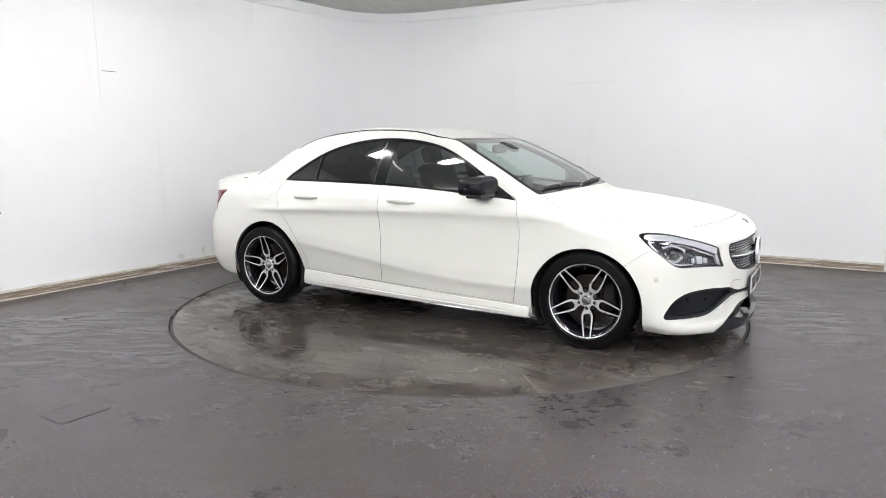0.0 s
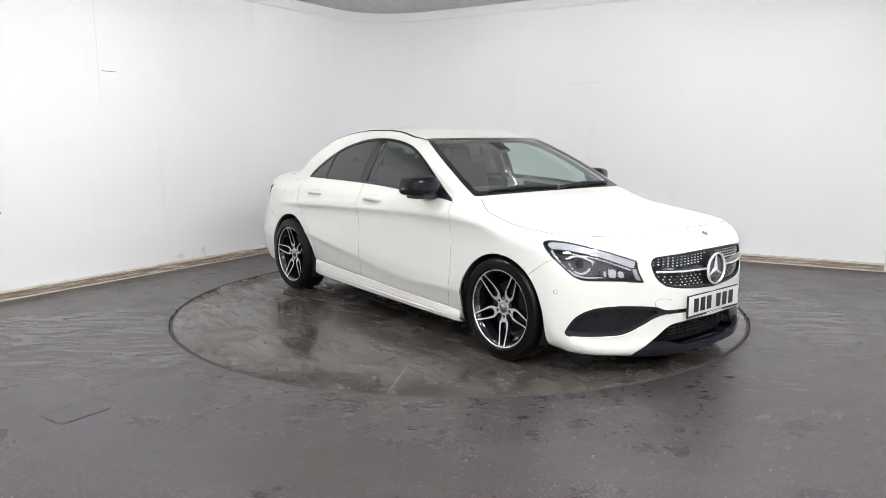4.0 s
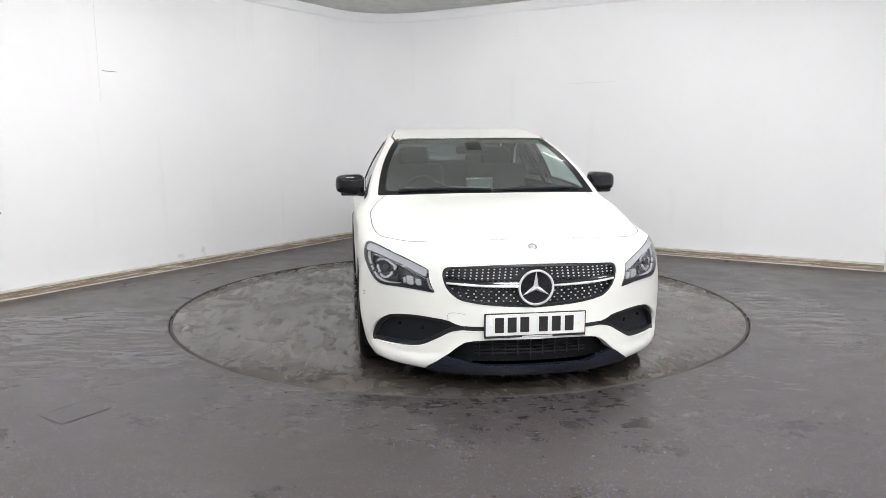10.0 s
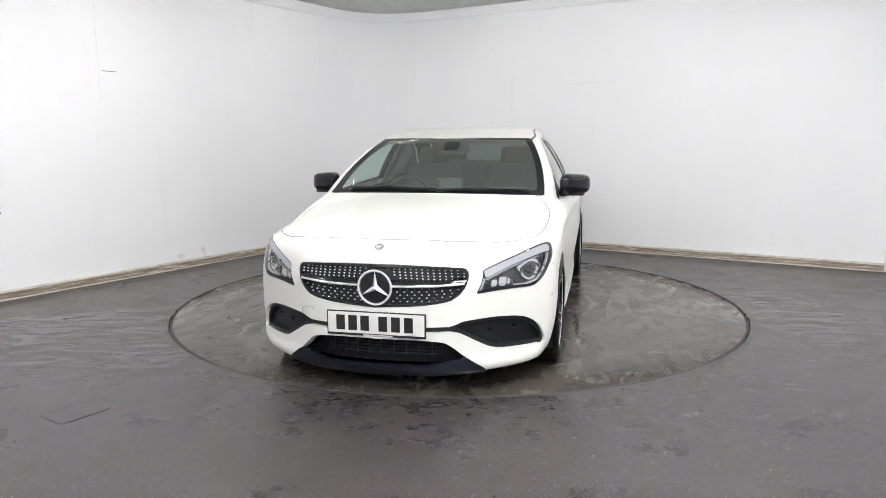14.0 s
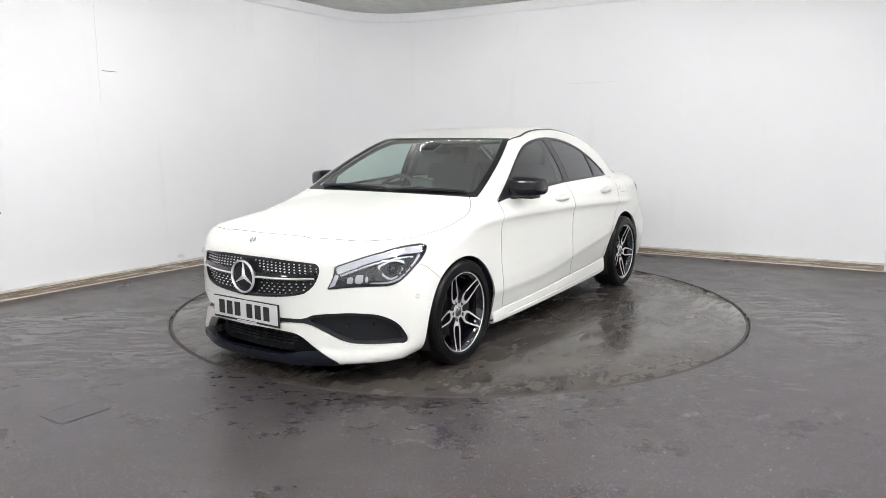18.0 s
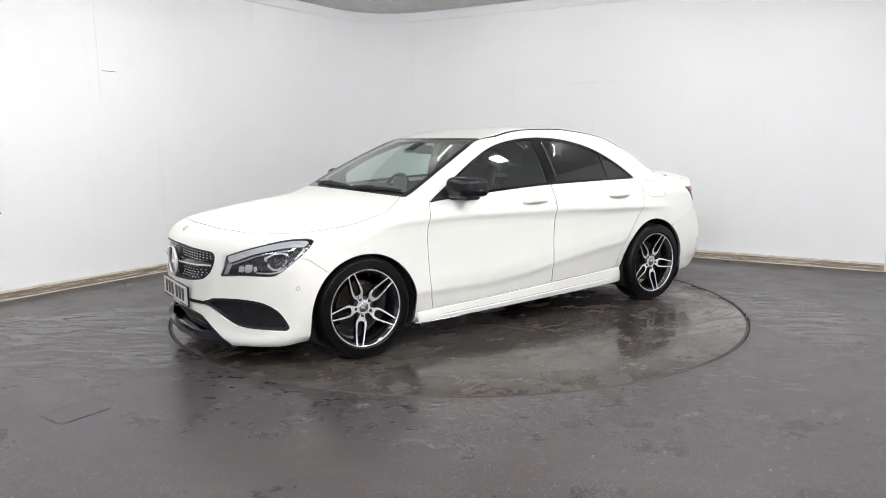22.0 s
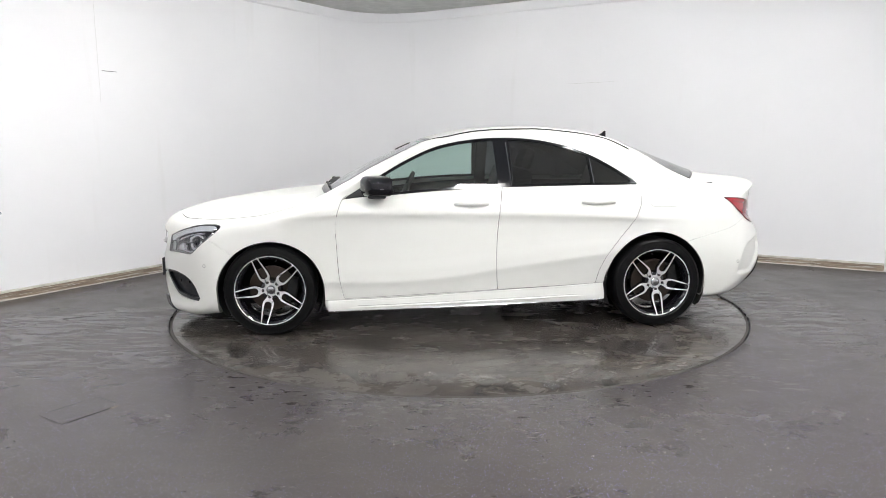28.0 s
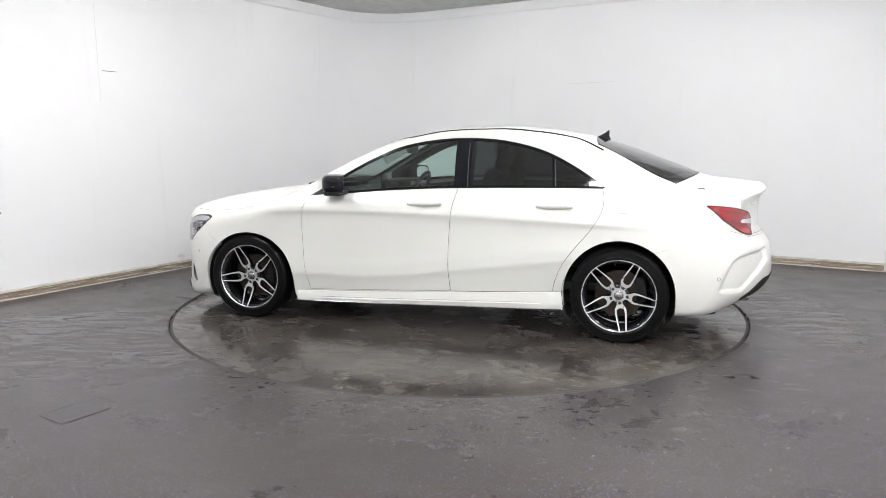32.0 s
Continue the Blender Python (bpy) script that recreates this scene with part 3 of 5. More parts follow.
def skin_normal(p, e=0.002):
    g = []
    for k in range(3):
        d = np.zeros(3)
        d[k] = e
        g.append(skin(*(p + d).T) - skin(*(p - d).T))
    g = np.array(g).T
    return g / np.maximum(np.linalg.norm(g, axis=1), 1e-9)[:, None]


def half_body():
    """A grid over the left half of the skin: rays fan out from a line along the car."""
    front, back, axis = 1.62, -1.72, 0.60
    rows = [(back, e) for e in np.linspace(-math.pi / 2, 0, 112)[:-1]] + [(x, 0.0) for x in np.linspace(back, front, 250)] + [(front, e) for e in np.linspace(0, math.pi / 2, 74)[1:]]
    ang = np.concatenate([np.linspace(-90, -32, 56)[:-1], np.linspace(-32, 62, 150)[:-1], np.linspace(62, 90, 26)])
    o, w = [], []
    for x, e in rows:
        for a in np.radians(ang):
            o.append((x, 0.0, axis))
            w.append((math.sin(e), math.cos(e) * math.cos(a), math.cos(e) * math.sin(a)))
    o, w = np.array(o), np.array(w)
    v = on_skin(o, w, 1.3)
    n, k = len(rows), len(ang)
    v[np.arange(n) * k, 1] = 0
    v[np.arange(n) * k + k - 1, 1] = 0
    i, j = np.meshgrid(np.arange(n - 1), np.arange(k - 1), indexing="ij")
    c = (i * k + j).ravel()
    f = np.stack([c, c + 1, c + k + 1, c + k], 1)
    return v, [tuple(q) for q in f.tolist()]


def clip(sheet, field):
    """The part of a sheet (verts, faces) where field(x, y, z) is above nought, cut exactly along the line."""
    v, faces = sheet
    val = field(v[:, 0], v[:, 1], v[:, 2])
    used, out, extra, cut = {}, [], [], {}
    nv = len(v)
    inside = val > 0

    def corner(i):
        return used.setdefault(i, len(used))

    keep, mixed = [], []
    for f in faces:
        s = sum(bool(inside[i]) for i in f)
        if s == len(f):
            keep.append(f)
        elif s:
            mixed.append(f)
    pts = []

    def crossing(i, j):
        key = (i, j) if i < j else (j, i)
        if key not in cut:
            t = val[key[0]] / (val[key[0]] - val[key[1]])
            cut[key] = nv + len(pts)
            pts.append(v[key[0]] + (v[key[1]] - v[key[0]]) * t)
        return cut[key]

    for f in mixed:
        poly = []
        for a, b in zip(f, f[1:] + f[:1]):
            if inside[a]:
                poly.append(a)
            if inside[a] != inside[b]:
                poly.append(crossing(a, b))
        if len(poly) > 2:
            keep.append(tuple(poly))
    allv = np.vstack([v, np.array(pts)]) if pts else v
    if not keep:
        return np.zeros((0, 3)), []
    ids = np.unique(np.concatenate([np.array(f) for f in keep]))
    remap = np.full(len(allv), -1)
    remap[ids] = np.arange(len(ids))
    remap = remap.tolist()
    return allv[ids], [tuple(remap[i] for i in f) for f in keep]


def outline(*pieces, n=6):
    """A closed outline from pieces; each piece of three points or more is drawn as one smooth curve."""
    out = []
    for p in pieces:
        out += [tuple(q) for q in (spline(p, n) if len(p) > 2 else p)]
    return out


def polygon(pts):
    """A field of signed distance, above nought inside, to a closed outline in two coordinates."""
    p = np.array(pts, float)
    q = np.roll(p, -1, 0)
    lo, hi = p.min(0) - 0.06, p.max(0) + 0.06

    def field(u, w):
        near = (u > lo[0]) & (u < hi[0]) & (w > lo[1]) & (w < hi[1])
        un, wn = u[near], w[near]
        best = np.full(un.shape, 1e9)
        ins = np.zeros(un.shape, bool)
        for (ax, ay), (bx, by) in zip(p, q):
            dx, dy = bx - ax, by - ay
            t = np.clip(((un - ax) * dx + (wn - ay) * dy) / (dx * dx + dy * dy + 1e-12), 0, 1)
            best = np.minimum(best, (un - ax - t * dx) ** 2 + (wn - ay - t * dy) ** 2)
            ins ^= ((ay > wn) != (by > wn)) & (un < dx * (wn - ay) / (dy if abs(dy) > 1e-12 else 1e-12) + ax)
        d = np.sqrt(best)
        out = np.full(u.shape, -0.05)
        out[near] = np.where(ins, d, -d)
        return out
    return field


OUTLET = polygon(OUTLET_PTS)


def lipped(sheet, depth=0.012, both=False):
    """Adds returned edges of some depth along a sheet's border; both: mirrors the half across the middle and joins it."""
    v, faces = sheet
    if both:
        mid = v[:, 1] < 1e-4
        idx = np.where(mid, np.arange(len(v)), len(v) + np.cumsum(~mid) - 1)
        mv = v[~mid] * np.array([1, -1, 1])
        idx = idx.tolist()
        faces = faces + [tuple(idx[i] for i in reversed(f)) for f in faces]
        v = np.vstack([v, mv])
    count = {}
    for f in faces:
        for a, b in zip(f, f[1:] + f[:1]):
            k = (a, b) if a < b else (b, a)
            count[k] = (a, b) if k not in count else None
    border = [e for e in count.values() if e]
    if not both:
        border = [e for e in border if v[e[0], 1] > 1e-4 or v[e[1], 1] > 1e-4]
    if not border or depth == 0:
        return v, faces, 0
    ids = sorted({i for e in border for i in e})
    n = skin_normal(v[ids])
    top, low = len(v), len(v) + len(ids)
    where = {i: k for k, i in enumerate(ids)}
    v = np.vstack([v, v[ids], v[ids] - n * depth])
    faces = faces + [(top + where[b], top + where[a], low + where[a], low + where[b]) for a, b in border]
    return v, faces, len(border)


def mirrored(sheet):
    v, f, *rest = sheet
    return (v * np.array([1, -1, 1]), [tuple(reversed(q)) for q in f], *rest)


def pushed(sheet, d):
    """A sheet moved along its normals."""
    v, f = sheet
    return v + skin_normal(v) * d, f


GAP = 0.0015


class Skin:
    """What is left of the half body while panels are taken out of it."""

    def __init__(self, sheet):
        self.rest = sheet

    def take(self, field, gap=GAP):
        got = clip(self.rest, lambda x, y, z: field(x, y, z) - gap)
        self.rest = clip(self.rest, lambda x, y, z: -field(x, y, z) - gap)
        return got


# ------------------------------------------------------------------ panels of the car
car = tagged(new("car"), "white four-door coupe with black mirrors on the turntable", "car")


def both_sides(name, sheet, material, depth=0.012, label="", parent=None):
    """The same panel on the left and on the right."""
    out = []
    for side in (1, -1):
        v, f, k = lipped(sheet, depth) if side == 1 else mirrored(lipped(sheet, depth))
        p = parent[0 if side == 1 else 1] if parent else car
        out.append(mesh_ob(name, v, f, material, p, label, lips=k, lip_material=SEAM if material is PAINT and depth < 0.03 else None))
    return out


def whole(name, sheet, material, depth=0.012, label="", parent=None):
    v, f, k = lipped(sheet, depth, True)
    return mesh_ob(name, v, f, material, parent or car, label, lips=k, lip_material=SEAM if material is PAINT and depth < 0.03 else None)


def across_front(a, x):
    return a * 0.75 - x * 0.66


def across_back(a, x):
    return a * 0.75 + x * 0.66


def side_view(pts, low=0.3):
    p = polygon(pts)
    return lambda x, y, z: np.where(y > low, p(x, z), -1.0)


def front_view(pts):
    p = polygon(pts)
    return lambda x, y, z: np.where(x > 1.5, p(y, z), -1.0)


def corner_view(pts, back=False):
    p = polygon(pts)
    if back:
        return lambda x, y, z: np.where(x < -1.5, p(across_back(y, x), z), -1.0)
    return lambda x, y, z: np.where(x > 1.3, p(across_front(y, x), z), -1.0)


ARCHES = ((1.345, 0.302, 0.347), (-1.345, 0.318, 0.357))


def arch(cx, cz, r, grow=0.0):
    def field(x, y, z):
        dz = z - cz
        d = np.hypot((x - cx) * (0.955 if cx > 0 else 1.0), np.where(dz > 0, dz, dz * 0.12))
        return np.where(y > 0.4, r + grow - d, -1.0)
    return field


SILL_TOP = curve((1.1, 0.229), (0.96, 0.233), (0.5, 0.247), (-0.22, 0.281), (-0.69, 0.302), (-0.98, 0.316), (-1.1, 0.32))
DLO = outline([(0.846, 0.926), (0.718, 0.940), (0.526, 0.950), (0.294, 0.969), (-0.097, 0.990), (-0.495, 0.998), (-0.903, 1.001), (-1.215, 1.001)],
              [(-1.238, 1.006), (-1.160, 1.062), (-1.045, 1.135), (-0.889, 1.217), (-0.730, 1.274), (-0.529, 1.316), (-0.326, 1.332), (-0.122, 1.327), (0.081, 1.301), (0.243, 1.258),
               (0.404, 1.186), (0.523, 1.122), (0.641, 1.052), (0.760, 0.978), (0.83, 0.934)], n=5)
HEADLIGHT = outline([(-1.017, 0.541), (-0.985, 0.600), (-0.972, 0.660)], [(-0.968, 0.664), (-0.88, 0.693), (-0.78, 0.722), (-0.625, 0.757), (-0.52, 0.765), (-0.478, 0.757), (-0.468, 0.742), (-0.50, 0.69),
                    (-0.59, 0.606), (-0.64, 0.570), (-0.69, 0.555), (-0.80, 0.554), (-0.897, 0.551)], n=5)
GRILLE = outline([(-0.1, 0.702), (0.10, 0.701), (0.25, 0.697), (0.42, 0.684), (0.455, 0.674), (0.468, 0.650), (0.466, 0.615), (0.448, 0.570), (0.414, 0.533), (0.359, 0.508), (0.19, 0.486), (0.0, 0.476), (-0.1, 0.476)], n=5)
INTAKE = outline([(-1.17, 0.377), (-1.12, 0.391), (-1.085, 0.404), (-0.98, 0.412), (-0.87, 0.413), (-0.74, 0.398), (-0.645, 0.352), (-0.592, 0.280), (-0.588, 0.250), (-0.625, 0.236), (-0.785, 0.236), (-0.91, 0.247),
                  (-1.01, 0.292), (-1.10, 0.340), (-1.17, 0.355)], n=4)
LOWER = outline([(-0.1, 0.312), (0.2, 0.310), (0.333, 0.300), (0.389, 0.272), (0.445, 0.222), (0.545, 0.148)], [(0.56, 0.05), (-0.1, 0.05)])
BONNET = outline([(0.5, -0.1), (2.085, -0.1)], [(2.085, 0.0), (2.058, 0.318), (1.972, 0.545), (1.88, 0.658), (1.76, 0.734), (1.65, 0.771), (1.45, 0.792), (1.22, 0.797), (1.14, 0.785), (1.06, 0.748), (1.0, 0.705), (0.96, 0.67), (0.9, 0.64)], [(0.5, 0.60), (0.5, 0.0)])
B_GAP = [(-0.213, 0.285), (-0.204, 0.42), (-0.203, 0.54), (-0.207, 0.657), (-0.221, 0.814), (-0.243, 0.949), (-0.270, 1.06)]
FRONT_DOOR = outline([(0.850, 0.243), (0.870, 0.34), (0.884, 0.44), (0.895, 0.635), (0.896, 0.751), (0.880, 0.847), (0.838, 0.938), (0.75, 0.962)], B_GAP[::-1])
REAR_DOOR = outline([(x - 0.0010, z) for x, z in B_GAP], [(-1.19, 1.06), (-1.218, 1.005), (-1.234, 0.938), (-1.224, 0.86), (-1.16, 0.742), (-1.064, 0.624), (-0.986, 0.515), (-0.937, 0.405), (-0.916, 0.311)])
TAIL_LAMP = outline([(-0.655, 0.905), (-0.73, 0.901), (-0.82, 0.889), (-0.93, 0.864), (-0.99, 0.842), (-1.018, 0.80), (-1.012, 0.745), (-0.97, 0.706), (-0.86, 0.732), (-0.73, 0.812)], n=5)
FLAP = outline([(-1.291, 0.91), (-1.292, 0.972), (-1.31, 0.984), (-1.42, 0.974), (-1.495, 0.963), (-1.512, 0.945), (-1.514, 0.89), (-1.508, 0.862), (-1.485, 0.851), (-1.40, 0.850), (-1.32, 0.854), (-1.298, 0.868)], n=4)
REAR_BUMPER = outline([(-1.5, 0.02), (-1.5, 0.585)], [(-1.55, 0.600), (-1.624, 0.622), (-1.889, 0.690), (-1.955, 0.716), (-2.02, 0.745)], [(-2.14, 0.70), (-2.7, 0.70), (-2.7, 0.02)][:2], [(-2.7, 0.70), (-2.7, 0.02)])
FRONT_BUMPER = [(1.5, 0.02), (1.5, 0.49), (1.579, 0.549), (1.712, 0.647), (1.86, 0.70), (1.93, 0.80), (1.97, 0.9), (2.6, 0.9), (2.6, 0.02)]


def screen_edge(x):
    u = (x - 0.6) / 0.4
    return 0.678 + 0.098 * u - 0.036 * u * u


def windscreen_field(x, y, z):
    d = np.minimum(x - (0.262 - 0.10 * y * y), (1.037 - 0.12 * y * y) - x)
    return np.where(z > 0.9, np.minimum(d, (screen_edge(x) - y) * 0.95), -1.0)


def rear_glass_field(x, y, z):
    d = np.minimum((-1.135 - 0.12 * y * y) - x, x - (-1.86 + 0.52 * y * y))
    return np.where(z > 0.9, np.minimum(d, 0.552 + (-1.135 - x) * 0.06 - y), -1.0)


def boot_field(x, y, z):
    d = np.minimum(0.640 - (x + 1.66) * 0.04 - y, -1.62 - x)
    return np.minimum(d, z - 0.715)


def build_panels():
    s = Skin(half_body())
    s.rest = clip(s.rest, lambda x, y, z: z - 0.118)
    for a in ARCHES:
        s.rest = clip(s.rest, lambda x, y, z: -arch(*a)(x, y, z))
    out = {}
    # windows
    out["screen"] = s.take(windscreen_field)
    out["rear_glass"] = s.take(rear_glass_field)
    out["dlo"] = s.take(side_view(DLO))
    # front
    out["bonnet"] = s.take(lambda x, y, z: np.where(z > 0.7, polygon(BONNET)(x, y), -1.0), 0.0019)
    out["headlight"] = s.take(corner_view(HEADLIGHT))
    out["grille"] = s.take(front_view(GRILLE), 0.0)
    out["intake"] = s.take(corner_view(INTAKE), 0.0)
    out["band"] = s.take(front_view([(-0.1, 0.352), (0.43, 0.352), (0.43, 0.380), (-0.1, 0.380)]), 0.0)
    out["lower"] = s.take(front_view(LOWER), 0.0)
    out["front_bumper"] = s.take(lambda x, y, z: np.where(x > 1.45, polygon(FRONT_BUMPER)(x, z), -1.0), 0.0008)
    # back
    out["tail"] = s.take(corner_view(TAIL_LAMP, True))
    out["rear_bumper"] = s.take(lambda x, y, z: np.where(x < -1.45, polygon(REAR_BUMPER)(x, z), -1.0), 0.0007)
    out["boot"] = s.take(boot_field, 0.0009)
    # sides
    out["sill"] = s.take(lambda x, y, z: np.where((x < 1.1) & (x > -1.1), SILL_TOP(x) - z, -1.0), 0.0012)
    out["front_door"] = s.take(side_view(FRONT_DOOR))
    out["rear_door"] = s.take(side_view(REAR_DOOR))
    out["flap"] = s.take(side_view(FLAP), 0.0008)
    # roof between the black drip mouldings
    edge = lambda x: CABIN_W(x) - TUMBLE(ROOF(x) - 0.014 - 0.05 * step(1.0, 1.25, -x)) - 0.004 - 0.05 * step(0.10, 0.32, x)
    out["moulding"] = s.take(lambda x, y, z: np.where((z > 1.15) & (x < 0.32) & (x > -1.22), 0.0075 - np.abs(y - edge(x)), -1.0), 0.0)
    out["roof"] = s.take(lambda x, y, z: np.where((z > 1.05) & (x < 0.6), edge(x) - y, -1.0), 0.0006)
    out["fender"] = s.take(lambda x, y, z: x - 0.80, 0.0)
    out["quarter"] = s.rest
    return out


panels = build_panels()

both_sides("front_wing", panels["fender"], PAINT)
both_sides("side_frame", panels["quarter"], PAINT)
whole("roof", panels["roof"], PAINT)
both_sides("roof_moulding", pushed(panels["moulding"], -0.002), TRIM_BLACK, 0, "black roof drip moulding")
bonnet = whole("bonnet", panels["bonnet"], PAINT)
front_bumper = whole("front_bumper", panels["front_bumper"], PAINT, 0.045)
rear_bumper = whole("rear_bumper", panels["rear_bumper"], PAINT, 0.02)
boot_lid = whole("boot_lid", panels["boot"], PAINT)
front_doors = both_sides("front_door", panels["front_door"], PAINT)
rear_doors = both_sides("rear_door", panels["rear_door"], PAINT)
both_sides("sill", panels["sill"], PAINT, 0.028)
both_sides("fuel_flap", panels["flap"], PAINT, 0.006)


# windows: a black surround with panes set 4 mm into it
def flat_pane(sheet, d):
    """A side pane on the plain flank of the cabin, d metres inside it."""
    v, f = pushed(sheet, -d)
    v = v.copy()
    v[:, 1] = np.minimum(v[:, 1], CABIN_W(v[:, 0]) - TUMBLE(v[:, 2]) - d)
    return v, f


dlo = side_view(DLO)
FRONT_PANE = [(0.63, 0.85), (0.60, 1.4), (-0.20, 1.4), (-0.232, 0.85)]
REAR_PANE = [(-0.330, 0.85), (-0.318, 1.4), (-0.862, 1.4), (-0.906, 0.85)]
QUARTER_PANE = [(-0.921, 0.85), (-0.877, 1.4), (-1.4, 1.4), (-1.4, 0.85)]
inner = Skin(panels["dlo"])
panes = {}
for key, pts in (("front", FRONT_PANE), ("rear", REAR_PANE), ("quarter", QUARTER_PANE)):
    cell = side_view(pts)
    panes[key] = inner.take(lambda x, y, z: np.minimum(dlo(x, y, z) - 0.016, cell(x, y, z)), 0.0)
both_sides("window_surround", inner.rest, TRIM_BLACK, 0.01, "gloss black window surround")
both_sides("front_window", flat_pane(panes["front"], 0.004), CLEAR, 0, "clear greenish side glass", front_doors)
both_sides("rear_window", flat_pane(panes["rear"], 0.004), PRIVACY, 0, "dark tinted privacy glass", rear_doors)
both_sides("quarter_window", flat_pane(panes["quarter"], 0.004), PRIVACY, 0, "dark tinted quarter glass", rear_doors)
# grey strips stand in for the reflections along the window trim edges
for _x, _lean, _z0, _z1, _doors in ((-0.318, 0.020, 1.004, 1.300, rear_doors), (-0.913, 0.017, 1.012, 1.190, rear_doors)):
    for _k, _side in enumerate((1, -1)):
        _pts = [(_x + _lean * _s, _side * (float(CABIN_W(_x + _lean * _s) - TUMBLE(_z0 + (_z1 - _z0) * _s)) + 0.0005), _z0 + (_z1 - _z0) * _s) for _s in np.linspace(0, 1, 8)]
        part("trim_glint", tube(_pts, 0.0028, 6), EDGE_GLINT, _doors[_k], "thin grey strip drawn as a glint on the trim edge", True)
ws = Skin(panels["screen"])
ws_pane = ws.take(lambda x, y, z: np.minimum(windscreen_field(x, y, z) - np.where(x < 0.34, 0.030, 0.03) - 0.02 * step(0.8, 0.95, x), screen_edge(x) - 0.046 - y), 0.0)
whole("screen_border", ws.rest, TRIM_BLACK, 0.008, "black edge band round the windscreen")
whole("windscreen", pushed(ws_pane, -0.001), SCREEN, 0, "slightly green windscreen glass")
rg = Skin(panels["rear_glass"])
rg_pane = rg.take(lambda x, y, z: rear_glass_field(x, y, z) - 0.014, 0.0)
whole("rear_screen_border", rg.rest, TRIM_BLACK, 0.008, "black edge band round the rear glass")
whole("rear_screen", pushed(rg_pane, -0.001), REAR_GLASS, 0, "dark tinted rear glass")


# ------------------------------------------------------------------ wheels
def build_wheel():
    """A 225/40 R18 tyre on a black rim with five machined twin spokes; the outer side looks along +y, the hub at the origin."""
    w = new("wheel")
    w.parent = car
    R, half, rim = 0.3165, 0.1125, 0.232
    tread = [(0.232, -0.098), (0.244, -0.106), (0.27, -0.1125), (0.296, -0.108), (0.311, -0.094), (R, -0.07), (R, 0.0), (R, 0.07), (0.311, 0.094), (0.299, 0.106), (0.295, 0.1095), (0.291, 0.1085), (0.282, 0.1115), (0.27, 0.1128), (0.258, 0.1115), (0.255, 0.1135), (0.249, 0.1125), (0.246, 0.108), (0.240, 0.103), (0.232, 0.09)]
    part("tyre", lathe(tread, 96, "Y", True), RUBBER, w, "black low-profile tyre", True, 50)
    barrel = [(0.218, -0.1), (0.228, -0.104), (0.222, -0.09), (0.206, -0.06), (0.202, 0.05), (0.212, 0.083), (0.224, 0.093), (0.2305, 0.100), (0.2275, 0.102), (0.219, 0.0955), (0.208, 0.087), (0.197, 0.05), (0.197, -0.06), (0.21, -0.09)]
    k = 1.047
    barrel = [(a * k, b) for a, b in barrel]
    part("rim", lathe(barrel, 96, "Y", True), GLOSS_BLACK, w, "gloss black rim barrel", True, 40)
    part("rim_edge", lathe([(a * k, b) for a, b in [(0.2225, 0.0985), (0.2262, 0.1026), (0.2302, 0.1022), (0.2285, 0.0990), (0.2230, 0.0955)]], 96, "Y", True), ALLOY, w, "machined silver rim edge", True, 40)
    part("brake_disc", lathe([(0.06, -0.02), (0.155, -0.02), (0.157, -0.008), (0.155, 0.004), (0.06, 0.004)], 64, "Y"), IRON, w, "brown-grey brake disc", True, 30)
    cal = box((0.07, 0.07, 0.17), (-0.14, 0.0, 0.02), 0.015)
    part("brake_caliper", cal, UNDER, w, "black brake caliper", True)
    part("hub", lathe([(0.001, 0.060), (0.05, 0.062), (0.068, 0.056), (0.075, 0.03), (0.075, -0.02)], 48), GLOSS_BLACK, w, "", True)
    # spokes in (across, out): a solid foot with a bolt, two arms round an open slot, a closed end at the rim
    half_out = curve((0.028, 0.016), (0.045, 0.0185), (0.06, 0.0205), (0.075, 0.028), (0.09, 0.036), (0.11, 0.0385), (0.16, 0.034), (0.20, 0.029), (0.241, 0.0255))
    half_slot = curve((0.086, 0.004), (0.089, 0.0135), (0.10, 0.0230), (0.13, 0.0245), (0.18, 0.0210), (0.233, 0.0155))

    def face(r):
        return 0.063 + 0.031 * max(0.0, (r - 0.05) / 0.17) ** 1.4

    def strip(bm, radii, left, right, lo, hi, grow):
        """A bar between two edges given as functions of the radius."""
        rows = []
        for r in radii:
            a, b, y = left(r), right(r), face(r)
            rows.append([bm.verts.new((a, y + hi, -r)), bm.verts.new((b, y + hi, -r)), bm.verts.new((b + grow, y + lo, -r)), bm.verts.new((a - grow, y + lo, -r))])
        for p, q in zip(rows, rows[1:]):
            for k in range(4):
                bm.faces.new((p[k], p[(k + 1) % 4], q[(k + 1) % 4], q[k]))
        bm.faces.new(rows[0])
        bm.faces.new(rows[-1][::-1])

    def spoke(lo, hi, inset, grow):
        bm = bmesh.new()
        wide, slot = (lambda r: float(half_out(r)) - inset), (lambda r: float(half_slot(r)) + inset)
        strip(bm, (0.028, 0.045, 0.06, 0.07, 0.08, 0.086), lambda r: -wide(r), wide, lo, hi, grow)
        arm = (0.086, 0.088, 0.091, 0.096, 0.105, 0.12, 0.14, 0.165, 0.19, 0.215, 0.233)
        strip(bm, arm, slot, wide, lo, hi, grow * 0.5)
        strip(bm, arm, lambda r: -wide(r), lambda r: -slot(r), lo, hi, grow * 0.5)
        strip(bm, (0.233, 0.237, 0.241), lambda r: -wide(r), wide, lo, hi, grow)
        return bm
